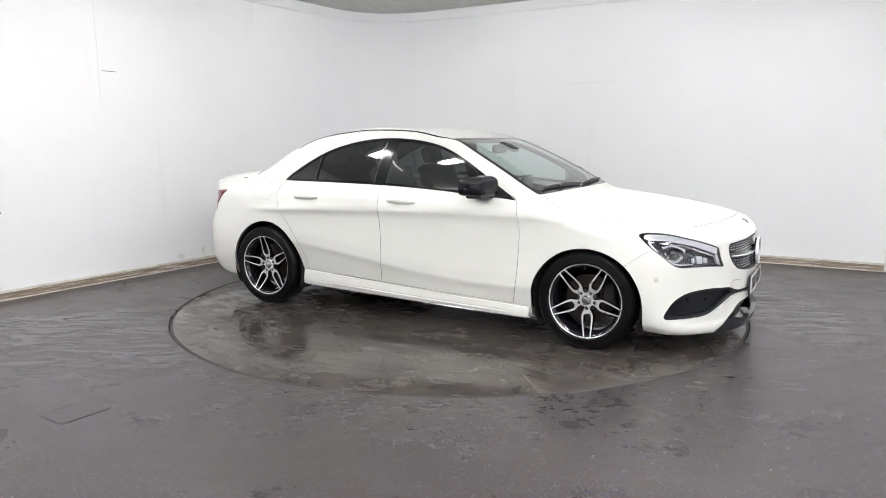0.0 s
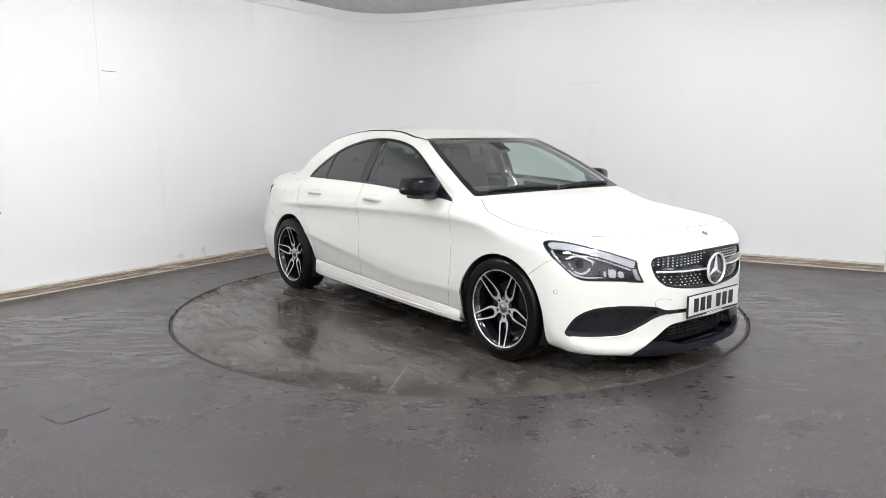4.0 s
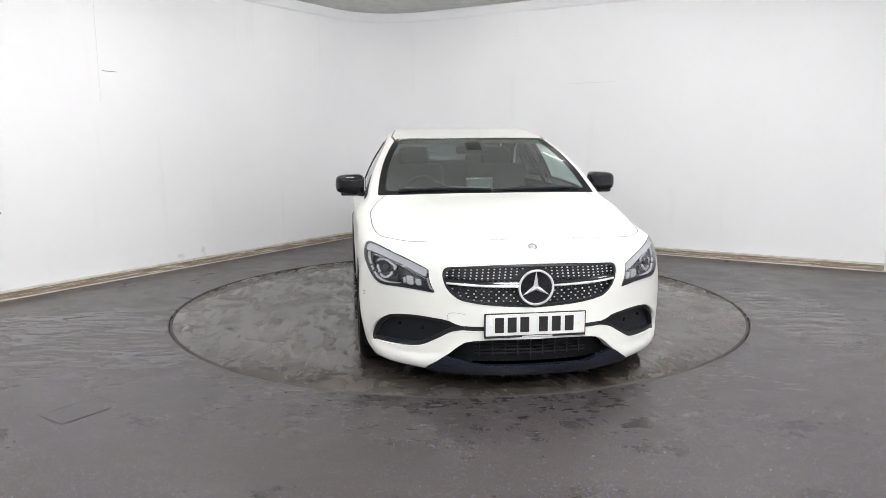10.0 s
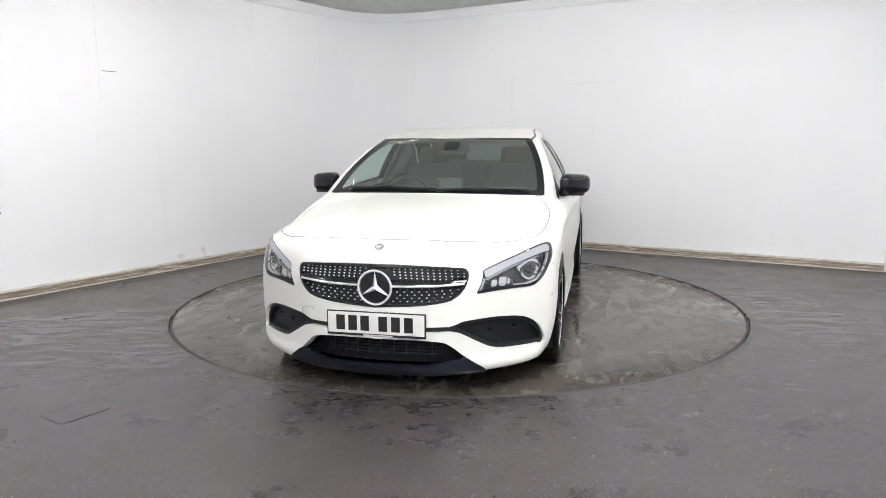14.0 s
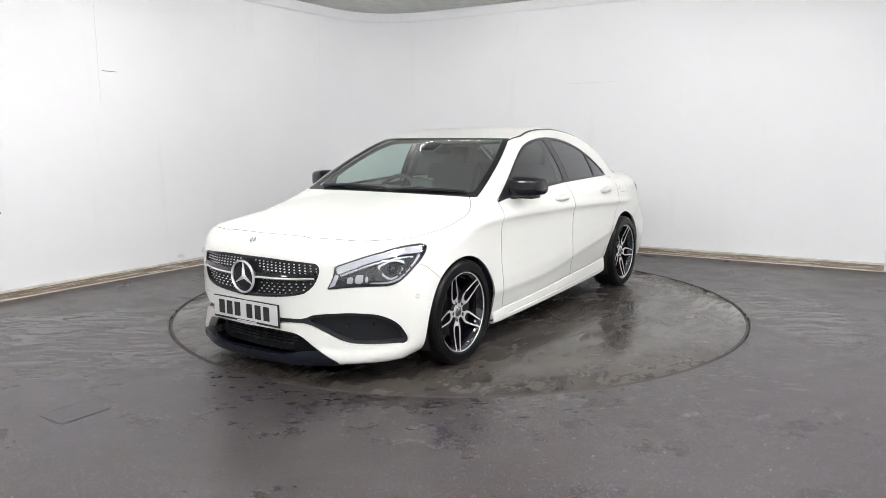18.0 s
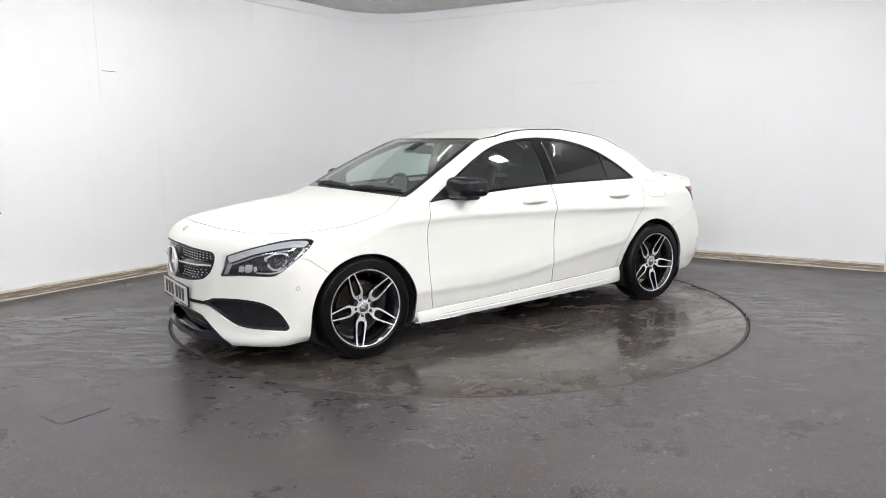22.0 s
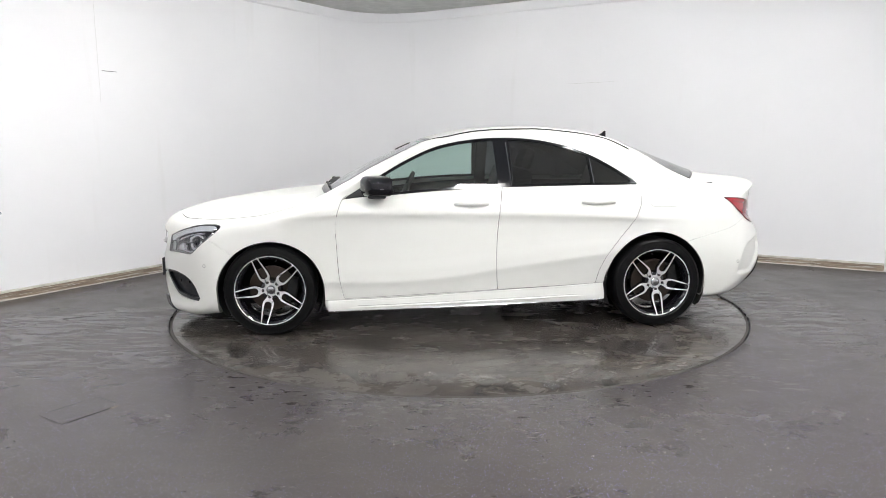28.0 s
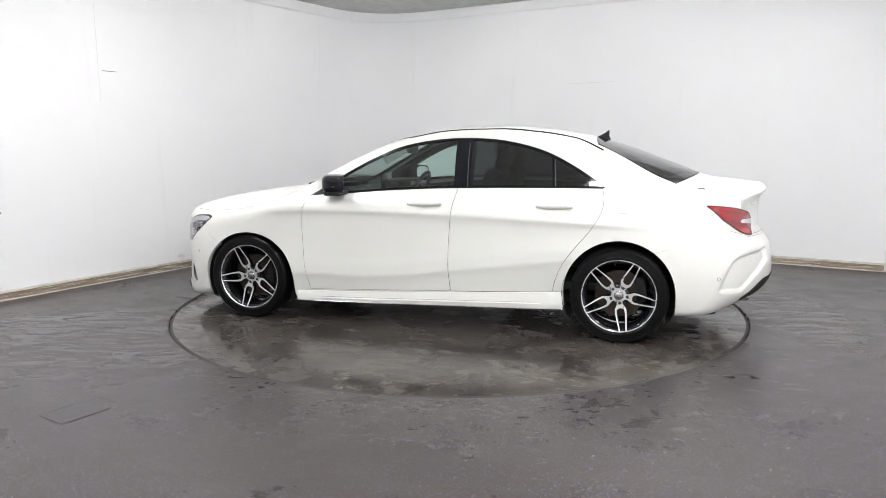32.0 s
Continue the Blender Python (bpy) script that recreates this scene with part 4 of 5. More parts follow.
    for i in range(5):
        turn = Matrix.Rotation(2 * math.pi * i / 5, 4, "Y")
        for lo, hi, inset, grow, m, nm in ((-0.030, 0.0, 0.0, 0.003, GLOSS_BLACK, "spoke"), (-0.001, 0.0012, 0.0008, 0.0, ALLOY, "spoke_face")):
            bm = spoke(lo, hi, inset, grow)
            bmesh.ops.transform(bm, matrix=turn, verts=bm.verts)
            part(nm, bm, m, w, "machined silver spoke face" if m is ALLOY else "gloss black spoke side")
        a = 2 * math.pi * i / 5
        for nm, prof, m in (("bolt_hole", [(0.0005, 0.0648), (0.0115, 0.0648), (0.0118, 0.060)], GLOSS_BLACK), ("wheel_bolt", [(0.0005, 0.0672), (0.006, 0.0672), (0.0075, 0.063)], STEEL_DARK)):
            bolt = lathe(prof, 16)
            bmesh.ops.translate(bolt, vec=(0.056 * math.sin(a), 0, -0.056 * math.cos(a)), verts=bolt.verts)
            part(nm, bolt, m, w, "", True)
    part("hub_face", lathe([(0.030, 0.0650), (0.046, 0.0645), (0.050, 0.058)], 40), ALLOY, w, "", True)
    part("centre_cap", lathe([(0.0005, 0.071), (0.022, 0.070), (0.030, 0.067), (0.034, 0.060)], 40), SILVER, w, "silver centre cap with a dark ring", True)
    part("cap_ring", lathe([(0.0235, 0.0705), (0.0265, 0.0700), (0.0265, 0.0685)], 40), LAMP_GREY, w)
    valve = tube([(0.0, 0.05, 0.205), (0.0, 0.085, 0.200)], 0.004, 8)
    part("valve", valve, SATIN_BLACK, w)
    return w


def copy_part(ob, m, parent):
    made = copy_thing(ob, m)
    made.parent = parent
    return made


HUB_Y = 0.778
wheel = build_wheel()
wheel.matrix_basis = pose(1.3495, HUB_Y, 0.3135, 0, -12, 0)
for x, side, turn in ((-1.3495, 1, 8.5), (1.3495, -1, 5), (-1.3495, -1, 44)):
    copy_part(wheel, pose(x, side * HUB_Y, 0.3135, 0, 0, 0) @ Matrix.Rotation(0 if side == 1 else math.pi, 4, "Z") @ Matrix.Rotation(radians(turn), 4, "Y"), car)


def build_arches():
    for (cx, cz, r) in ARCHES:
        for side in (1, -1):
            bm = bmesh.new()
            rows = []
            for k in range(25):
                a = radians(-35 + 250 * k / 24)
                rows.append([bm.verts.new((cx + (r + e) * math.cos(a), side * y, max(0.14, cz + (r + e) * math.sin(a)))) for y, e in ((0.862, 0.006), (0.80, 0.02), (0.52, 0.02), (0.50, -0.32))])
            for p, q in zip(rows, rows[1:]):
                for k in range(3):
                    bm.faces.new((p[k], p[k + 1], q[k + 1], q[k]))
            part("wheel_arch_liner", bm, UNDER, car, "matt black wheel arch liner")
    bm = box((3.9, 1.36, 0.10), (-0.02, 0, 0.225), 0.03)
    part("underbody", bm, UNDER, car, "dark underbody tray")


build_arches()


# ------------------------------------------------------------------ how the turntable turns
TURNS = ((0.0, -28.81), (3.0, -44.64), (6.0, -60.27), (9.0, -75.93), (13.0, -96.89), (16.5, -115.24), (19.0, -128.23), (23.0, -148.89), (28.0, -174.39), (32.0, -194.84))


# ------------------------------------------------------------------ places on the skin
def cast(origin, way):
    return on_skin(np.array([origin], float), np.array([way], float), 1.4)[0]


def front_at(y, z):
    return Vector(cast((1.0, y, z), (1, 0, 0)))


def side_at(x, z):
    return Vector(cast((x, 0.0, z), (0, 1, 0)))


def top_at(x, y):
    return Vector(cast((x, y, 0.62), (0, 0, 1)))


def normal_at(p):
    return Vector(skin_normal(np.array([p], float))[0])


def on_face(p, out=0.0):
    """A frame at a place of the skin: z along the normal, x across, y up."""
    n = normal_at(p)
    u = Vector((0, 0, 1)).cross(n).normalized()
    m = Matrix((u, n.cross(u), n)).transposed().to_4x4()
    return Matrix.Translation(Vector(p) + n * out) @ m


# ------------------------------------------------------------------ nose
def build_grille():
    g = whole("grille", pushed(panels["grille"], -0.035), SATIN_BLACK, 0, "black diamond grille with silver studs")
    rim = clip(panels["grille"], lambda x, y, z: 0.012 - front_view(GRILLE)(x, y, z))
    whole("grille_frame", pushed(rim, -0.006), SATIN_BLACK, 0.03, "", g)
    stud_mesh = None
    inside = polygon(GRILLE)
    rows = [(0.690 - 0.0150 * k, k) for k in range(5)] + [(0.572 - 0.0165 * k, k + 1) for k in range(6)]
    for z, k in rows:
        upper = z > 0.6
        for i in range(16 if upper else 13):
            for side in (1, -1):
                y = 0.030 + (0.0290 * i + 0.002 * k if upper else 0.0385 * i + (0.019 if k % 2 else 0.0) * (1 - i / 16))
                zz = z - 0.012 * (y / 0.47) ** 2 * (1 if z > 0.6 else -1.4)
                if inside(np.array([y]), np.array([zz]))[0] < 0.010 or math.hypot(y, zz - 0.583) < 0.108:
                    continue
                p = front_at(y, zz) - Vector((0.026, 0, 0))
                if stud_mesh is None:
                    bm = bmesh.new()
                    bmesh.ops.create_icosphere(bm, subdivisions=1, radius=1)
                    bmesh.ops.scale(bm, vec=(0.006, 0.0060, 0.0042), verts=bm.verts)
                    stud_mesh = bpy.data.meshes.new("grille_stud")
                    bm.to_mesh(stud_mesh)
                    bm.free()
                    stud_mesh.materials.append(STUD)
                ob = new("grille_stud", stud_mesh)
                ob.parent = g
                ob.location = (p.x, side * p.y, p.z)
    for side in (1, -1):
        pts = [front_at(y, 0.588 + 0.012 * (y / 0.44) ** 2) - Vector((0.012, 0, 0)) for y in np.linspace(0.075, 0.445, 9)]
        for nm, dz, r, flat, m, dx in (("louvre", 0.004, 0.030, 0.8, GLOSS_BLACK, -0.022), ("louvre_strip", 0.0, 0.0085, 0.8, BRIGHT, 0.006)):
            part(nm, tube([(p.x + dx, side * p.y, p.z + dz) for p in pts], r, 10, flat), m, g, "silver louvre strip" if m is BRIGHT else "", True)
    e = part("emblem_disc", lathe([(0.001, 0.0), (0.085, 0.0), (0.088, -0.01)], 48, "X"), GLOSS_BLACK, g)
    e.location = (2.236, 0, 0.583)
    prof = [(0.0875 + 0.0065 * math.cos(a), 0.008 + 0.008 * math.sin(a)) for a in np.linspace(0, 2 * math.pi, 11)[:-1]]
    r = part("emblem_ring", lathe(prof, 64, "X", True), BRIGHT, g, "chrome emblem ring", True)
    r.location = (2.236, 0, 0.583)
    for k in range(3):
        a = radians(90 + 120 * k)
        d, q = Vector((0, math.cos(a), math.sin(a))), Vector((0, -math.sin(a), math.cos(a)))
        c = Vector((2.236, 0, 0.583))
        bm = bmesh.new()
        tip = bm.verts.new(c + d * 0.083 + Vector((0.006, 0, 0)))
        tipb = bm.verts.new(c + d * 0.083)
        l, m, rr = bm.verts.new(c + q * 0.013 + d * 0.007), bm.verts.new(c + Vector((0.016, 0, 0))), bm.verts.new(c - q * 0.013 + d * 0.007)
        for f in ((tip, l, m), (tip, m, rr), (tip, tipb, l), (tip, rr, tipb), (l, tipb, rr), (l, rr, m)):
            bm.faces.new(f)
        part("emblem_arm", bm, BRIGHT, g, "chrome emblem arm")


def build_headlight():
    sheet = panels["headlight"]
    cov = both_sides("headlight", sheet, LENS, 0.004, "clear lens over a dark lamp housing with bright reflectors")
    both_sides("lamp_housing", pushed(sheet, -0.055), HOUSING, 0, "", cov)
    hl = corner_view(HEADLIGHT)
    both_sides("lamp_rim", pushed(clip(sheet, lambda x, y, z: 0.0035 - hl(x, y, z)), -0.001), SATIN_BLACK, 0.05, "", cov)

    def piece(name, pts, m, push, depth=0.012, label=""):
        f = corner_view(pts)
        both_sides(name, pushed(clip(sheet, lambda x, y, z: np.minimum(f(x, y, z), hl(x, y, z) - 0.0045)), push), m, depth, label, cov)
    top = [(-0.968, 0.662), (-0.88, 0.691), (-0.78, 0.720), (-0.625, 0.755), (-0.53, 0.762), (-0.485, 0.748)]
    low = [(-0.505, 0.722), (-0.545, 0.724), (-0.63, 0.716), (-0.78, 0.682), (-0.88, 0.649), (-0.955, 0.622)]
    piece("running_light", outline(top, low), LIGHT_BAR, -0.007, 0.01, "bright running-light strip")
    piece("lower_strip", outline([(-0.955, 0.617), (-0.88, 0.643), (-0.78, 0.676), (-0.63, 0.710), (-0.56, 0.716)], [(-0.56, 0.706), (-0.64, 0.700), (-0.78, 0.666), (-0.88, 0.632), (-0.945, 0.607)]), SILVER, -0.026, 0.01, "grey inner strip")
    piece("outer_strip", outline([(-0.495, 0.728), (-0.515, 0.68), (-0.60, 0.598), (-0.68, 0.567), (-0.79, 0.566)], [(-0.79, 0.573), (-0.685, 0.576), (-0.612, 0.606), (-0.532, 0.682), (-0.512, 0.722)]), REFLECTOR, -0.020, 0.01)
    piece("inner_strip", [(-1.008, 0.548), (-0.972, 0.622), (-0.952, 0.616), (-0.975, 0.556)], REFLECTOR, -0.020, 0.015)
    for a, wide, z0, z1, dip in ((-0.915, 0.040, 0.566, 0.604, -0.038), (-0.871, 0.050, 0.566, 0.616, -0.034), (-0.818, 0.024, 0.570, 0.608, -0.040)):
        piece("reflector", [(a, z0), (a + 0.010, z1), (a + wide, z1 + 0.003), (a + wide - 0.004, z0)], REFLECTOR, dip, 0.012, "bright reflector facet")
    for k in range(7):
        a = -0.885 + 0.0165 * k
        piece("reflector_slat", [(a, 0.625 + 0.002 * k), (a + 0.004, 0.648 + 0.002 * k), (a + 0.013, 0.650 + 0.002 * k), (a + 0.009, 0.627 + 0.002 * k)], SILVER, -0.034, 0.01)
    ring = [(-0.745, 0.664), (-0.66, 0.698), (-0.600, 0.694), (-0.588, 0.660), (-0.628, 0.602), (-0.68, 0.584), (-0.722, 0.612)]
    c0 = (-0.66, 0.645)
    hole = [(c0[0] + (a - c0[0]) * 0.80, c0[1] + (b - c0[1]) * 0.80) for a, b in ring]
    big, small = corner_view(outline(ring)), corner_view(outline(hole))
    both_sides("projector_ring", pushed(clip(sheet, lambda x, y, z: np.minimum(big(x, y, z), -small(x, y, z))), -0.034), REFLECTOR, 0.012, "bright ring round the projector", cov)
    piece("lamp_divider", [(-0.775, 0.572), (-0.765, 0.668), (-0.752, 0.668), (-0.760, 0.572)], GLOSS_BLACK, -0.036, 0.012)
    f = corner_view([(-0.70, 0.61), (-0.70, 0.68), (-0.62, 0.68), (-0.62, 0.61)])
    mid = clip(sheet, f)[0].mean(0)
    n = normal_at(mid)
    for side in (0, 1):
        bm = bmesh.new()
        bmesh.ops.create_uvsphere(bm, u_segments=24, v_segments=12, radius=0.026)
        c = Vector(mid) - n * 0.048
        bmesh.ops.translate(bm, vec=(c.x, c.y if side == 0 else -c.y, c.z), verts=bm.verts)
        part("projector_lens", bm, GLOSS_BLACK, cov[side], "dark glass projector lens", True)


def mesh_grid(name):
    """Black plastic honeycomb, as fine relief."""
    m = mat(name, (0.006, 0.007, 0.009), 0.5, 0, 0, 0.25)
    n = Nodes(m)
    v = n.add("ShaderNodeTexVoronoi", 0, Vector=n.coord("Object"), Scale=150.0)
    n.put(n.bsdf, "Normal", n.bump(n.ramp(v, [(0.25, 0), (0.5, 1)]), 0.2, 0.003))
    n.put(n.bsdf, "Base Color", n.mix(n.ramp(v, [(0.2, 0), (0.5, 1)]), (0.003, 0.0035, 0.005, 1), (0.010, 0.011, 0.014, 1)))
    return m


HONEYCOMB = mesh_grid("honeycomb")


def build_intakes():
    sheet = panels["intake"]
    it = both_sides("air_intake", pushed(sheet, -0.040), HONEYCOMB, 0, "black honeycomb side air intake")
    inn = corner_view(INTAKE)
    both_sides("intake_frame", pushed(clip(sheet, lambda x, y, z: 0.020 - inn(x, y, z)), -0.016), SATIN_BLACK, 0.028, "", it)
    whole("bumper_band", pushed(panels["band"], -0.020), SATIN_BLACK, 0, "black recessed band behind the plate")
    low = panels["lower"]
    grid = whole("lower_intake", pushed(clip(low, lambda x, y, z: z - 0.15), -0.095), HONEYCOMB, 0, "dark lower air intake")
    for z in (0.272, 0.254, 0.236, 0.218):
        pts = [front_at(y, z) - Vector((0.075, 0, 0)) for y in np.linspace(0, 0.30, 7)]
        full = [(p.x, -p.y, p.z) for p in pts[::-1]] + [tuple(p) for p in pts[1:]]
        part("intake_slat", tube(full, 0.006, 6, 0.6), SATIN_BLACK, grid, "", True)
    for y in np.linspace(-0.27, 0.27, 9):
        p = front_at(abs(y), 0.25)
        part("intake_post", box((0.012, 0.006, 0.075), (p.x - 0.082, y, 0.243)), SATIN_BLACK, grid)
    sp = pushed(clip(low, lambda x, y, z: 0.172 + 0.035 * step(0.24, 0.42, y) - z), 0.008)
    whole("splitter", sp, INK_BLACK, 0.03, "blue-black gloss front splitter lip")
    for side in (1, -1):
        for name, y, z, r in (("parking_sensor", 0.585, 0.338, 0.010), ("parking_sensor", 0.70, 0.345, 0.008)):
            p = front_at(y, z)
            m = on_face(p, -0.036)
            bm = lathe([(0.0005, 0.006), (r * 0.8, 0.006), (r, 0.0), (r, -0.01)], 20, "Z")
            bmesh.ops.transform(bm, matrix=m, verts=bm.verts)
            if side == -1:
                bmesh.ops.scale(bm, vec=(1, -1, 1), verts=bm.verts)
            part(name, bm, GLOSS_BLACK, it[0 if side == 1 else 1], "", True)
        for x, z in ((1.783, 0.489), (-1.955, 0.45)):
            p = side_at(x, z)
            m = on_face(p, 0.0)
            bm = lathe([(0.0005, 0.0012), (0.0085, 0.0012), (0.009, -0.004)], 20, "Z")
            gap = lathe([(0.009, 0.0003), (0.0115, 0.0003)], 20, "Z")
            for b, mm, nm in ((bm, PAINT, "parking_sensor"), (gap, LAMP_GREY, "sensor_ring")):
                bmesh.ops.transform(b, matrix=m, verts=b.verts)
                if side == -1:
                    bmesh.ops.scale(b, vec=(1, -1, 1), verts=b.verts)
                part(nm, b, mm, front_bumper if x > 0 else rear_bumper, "", True)
    # towing cover outline on the right of the bumper
    pts = [front_at(y, z) + Vector((0.001, 0, 0)) for y, z in spline([(0.445, 0.408), (0.440, 0.440), (0.40, 0.448), (0.355, 0.440)], 4)]
    part("tow_cover_seam", tube([(p.x, -p.y, p.z) for p in pts], 0.001, 5), SEAM, front_bumper)


def build_plate():
    pl = part("number_plate", box((0.006, 0.52, 0.111), (2.252, 0, 0.392), 0.002), PLATE, car, "white front number plate")
    pl.location.x = -0.012
    part("plate_frame", box((0.010, 0.535, 0.130), (2.246, 0, 0.388), 0.003), SATIN_BLACK, pl, "black plate holder")
    for y in (0.177, 0.108, 0.040, -0.058, -0.124, -0.190):
        part("plate_bar", box((0.002, 0.047, 0.079), (2.2555, y, 0.392), 0.0006), PLATE_INK, pl, "dark bar")
    part("holder_bar", box((0.002, 0.16, 0.006), (2.2515, 0.01, 0.329)), PLATE, pl, "pale bar along the holder")
    for y in (0.232, -0.232):
        part("plate_screw", lathe([(0.0005, 0.0045), (0.005, 0.0035), (0.006, 0.0)], 12, "X"), PLATE, pl).location = (2.254, y, 0.392)
    p = front_at(0.0, 0.778)
    m = on_face(p, 0.0)
    bm = lathe([(0.0005, 0.004), (0.018, 0.004), (0.020, 0.003), (0.020, -0.002)], 32, "Z")
    ring = lathe([(0.018, 0.004), (0.021, 0.0055), (0.0245, 0.004), (0.0245, -0.002)], 32, "Z")
    for b, mm, nm in ((bm, BADGE, "badge"), (ring, CHROME, "badge_ring")):
        bmesh.ops.transform(b, matrix=m, verts=b.verts)
        part(nm, b, mm, bonnet, "small round chrome badge", True)


# ------------------------------------------------------------------ mirrors, handles, wipers, aerial
def superblob(c, r, e=2.6, n=28, k=18, flat=None, sweep_=0.0):
    """A rounded box; flat: the x at which its rear is cut flat."""
    bm = bmesh.new()
    rows = []
    for i in range(k + 1):
        v = -math.pi / 2 + math.pi * i / k
        row = []
        for j in range(n):
            u = 2 * math.pi * j / n
            d = (math.cos(v) * math.cos(u), math.cos(v) * math.sin(u), math.sin(v))
            s = sum(abs(t) ** e for t in d) ** (-1 / e)
            x = d[0] * s * r[0]
            if flat is not None:
                x = max(x, flat)
            taper = 1.0 - 0.10 * (d[1] * s)
            row.append(bm.verts.new((c[0] + x - sweep_ * d[1] * s * r[1], c[1] + d[1] * s * r[1], c[2] + d[2] * s * r[2] * taper)))
        rows.append(row)
    for a, b in zip(rows, rows[1:]):
        for j in range(n):
            bm.faces.new((a[j], a[(j + 1) % n], b[(j + 1) % n], b[j]))
    bmesh.ops.remove_doubles(bm, verts=bm.verts, dist=1e-5)
    return bm


def flipped(bm, side):
    if side == -1:
        bmesh.ops.scale(bm, vec=(1, -1, 1), verts=bm.verts)
    return bm


def build_mirrors():
    for side in (1, -1):
        c = (0.605, 0.918, 1.016)
        h = part("door_mirror", flipped(superblob(c, (0.100, 0.100, 0.068), 4.2, flat=-0.058, sweep_=0.38), side), MIRROR_BLACK, car, "gloss black door mirror", True, 35)
        part("mirror_base", flipped(box((0.12, 0.185, 0.030), (0.612, 0.890, 0.953), 0.012), side), SATIN_BLACK, h, "", True)
        arm_ = tube([(0.665, 0.80, 0.945), (0.655, 0.86, 0.950), (0.63, 0.92, 0.960)], [0.022, 0.018, 0.016], 10, 0.8)
        part("mirror_foot", flipped(arm_, side), SATIN_BLACK, h, "", True)
        part("mirror_glass", flipped(superblob((0.5445, 0.918, 1.016), (0.004, 0.082, 0.053), 3.0, 20, 10, None, 0.38), side), CHROME, h, "mirror glass", True)
        ind = tube([(0.694, 0.94, 1.000), (0.668, 0.985, 1.001), (0.628, 1.010, 1.003), (0.565, 1.018, 1.004)], 0.0035, 6)
        part("indicator_strip", flipped(ind, side), SILVER, h, "thin silver indicator strip", True)
        # black triangle in the corner of the window
        tri = clip(panels["dlo"], side_view([(0.60, 0.85), (0.60, 1.1), (0.9, 1.1), (0.9, 0.85)]))
        sheet = lipped(pushed(tri, 0.004), 0.006)[:2]
        mesh_ob("mirror_triangle", *(sheet if side == 1 else mirrored(sheet)), SATIN_BLACK, h)


def build_handles():
    for x, doors, slope in ((-0.030, front_doors, 0.0), (-0.922, rear_doors, 0.02)):
        for side in (1, -1):
            zc = 0.889
            pts, rad = [], []
            for s in np.linspace(-1, 1, 15):
                p = side_at(x + 0.118 * s, zc + 0.006 * (1 - s * s) - 0.002)
                bow = 0.034 * (1 - abs(s) ** 3.5)
                pts.append((p.x, side * (p.y + bow - 0.004), p.z))
                rad.append(0.0175 * (1 - 0.45 * s * s))
            h = part("door_handle", tube(pts, rad, 12, 1.15), PAINT, doors[0 if side == 1 else 1], "body-coloured pull handle", True, 60)
            p = side_at(x - 0.088, zc)
            part("handle_seam", flipped(box((0.0022, 0.014, 0.024), (p.x + 0.012, p.y + 0.012, p.z)), side), LAMP_GREY, h)
            part("handle_lip", flipped(tube([tuple(side_at(x + 0.088 * s, zc - 0.024 + 0.012 * s * s) + Vector((0, 0.001, 0))) for s in np.linspace(-1, 1, 9)], [0.001, 0.003, 0.004, 0.0045, 0.005, 0.0045, 0.004, 0.003, 0.001], 6, 0.5), side), PAINT, h, "", True)


def screen_at(x, y):
    return top_at(x, abs(y)) if y >= 0 else Vector((top_at(x, abs(y)).x, y, top_at(x, abs(y)).z))


def build_wipers():
    for y0, y1, x0, x1 in ((-0.60, 0.02, 0.945, 0.985), (0.03, 0.64, 1.0, 0.935)):
        pts = [screen_at(x0 + (x1 - x0) * s, y0 + (y1 - y0) * s) + Vector((0.010, 0, 0.008)) for s in np.linspace(0, 1, 9)]
        w = part("wiper", tube(pts, [0.006, 0.008, 0.009, 0.010, 0.011, 0.010, 0.009, 0.008, 0.006], 6, 1.3), SATIN_BLACK, car, "black flat wiper blade", True)
        mid = pts[4]
        part("wiper_arm", tube([mid + Vector((0, 0, 0.012)), mid + Vector((0.02, -0.10, 0.008)), mid + Vector((0.026, -0.15, 0.002))], [0.006, 0.007, 0.007], 8), SATIN_BLACK, w, "", True)
    # cowl under the glass
    bm = bmesh.new()
    rows = []
    for y in np.linspace(-0.70, 0.70, 21):
        x = 1.037 - 0.12 * y * y
        z = top_at(x, abs(y)).z
        rows.append([bm.verts.new((x - 0.02, y, z - 0.012)), bm.verts.new((x + 0.03, y, z - 0.03)), bm.verts.new((x + 0.05, y, z - 0.06))])
    for a, b in zip(rows, rows[1:]):
        for k in range(2):
            bm.faces.new((a[k], a[k + 1], b[k + 1], b[k]))
    part("cowl", bm, SATIN_BLACK, car, "black plastic cowl")


def build_aerial():
    base = top_at(-1.17, 0.0)
    bm = bmesh.new()
    prof = [(0.075, 0.0, 0.014), (0.03, 0.014, 0.012), (-0.012, 0.036, 0.007), (-0.036, 0.056, 0.004), (-0.046, 0.055, 0.003), (-0.044, 0.016, 0.010), (-0.058, -0.012, 0.018)]
    rows = []
    for x, h, w in prof:
        rows.append([bm.verts.new((base.x + x, w, base.z + h)), bm.verts.new((base.x + x, -w, base.z + h)), bm.verts.new((base.x + x * 0.95, -0.02, base.z - 0.016)), bm.verts.new((base.x + x * 0.95, 0.02, base.z - 0.016))])
    for a, b in zip(rows, rows[1:]):
        for k in range(4):
            bm.faces.new((a[k], a[(k + 1) % 4], b[(k + 1) % 4], b[k]))
    bm.faces.new(rows[0])
    bm.faces.new(rows[-1][::-1])
    part("aerial_fin", bm, GLOSS_BLACK, car, "black shark-fin roof aerial", True, 50)


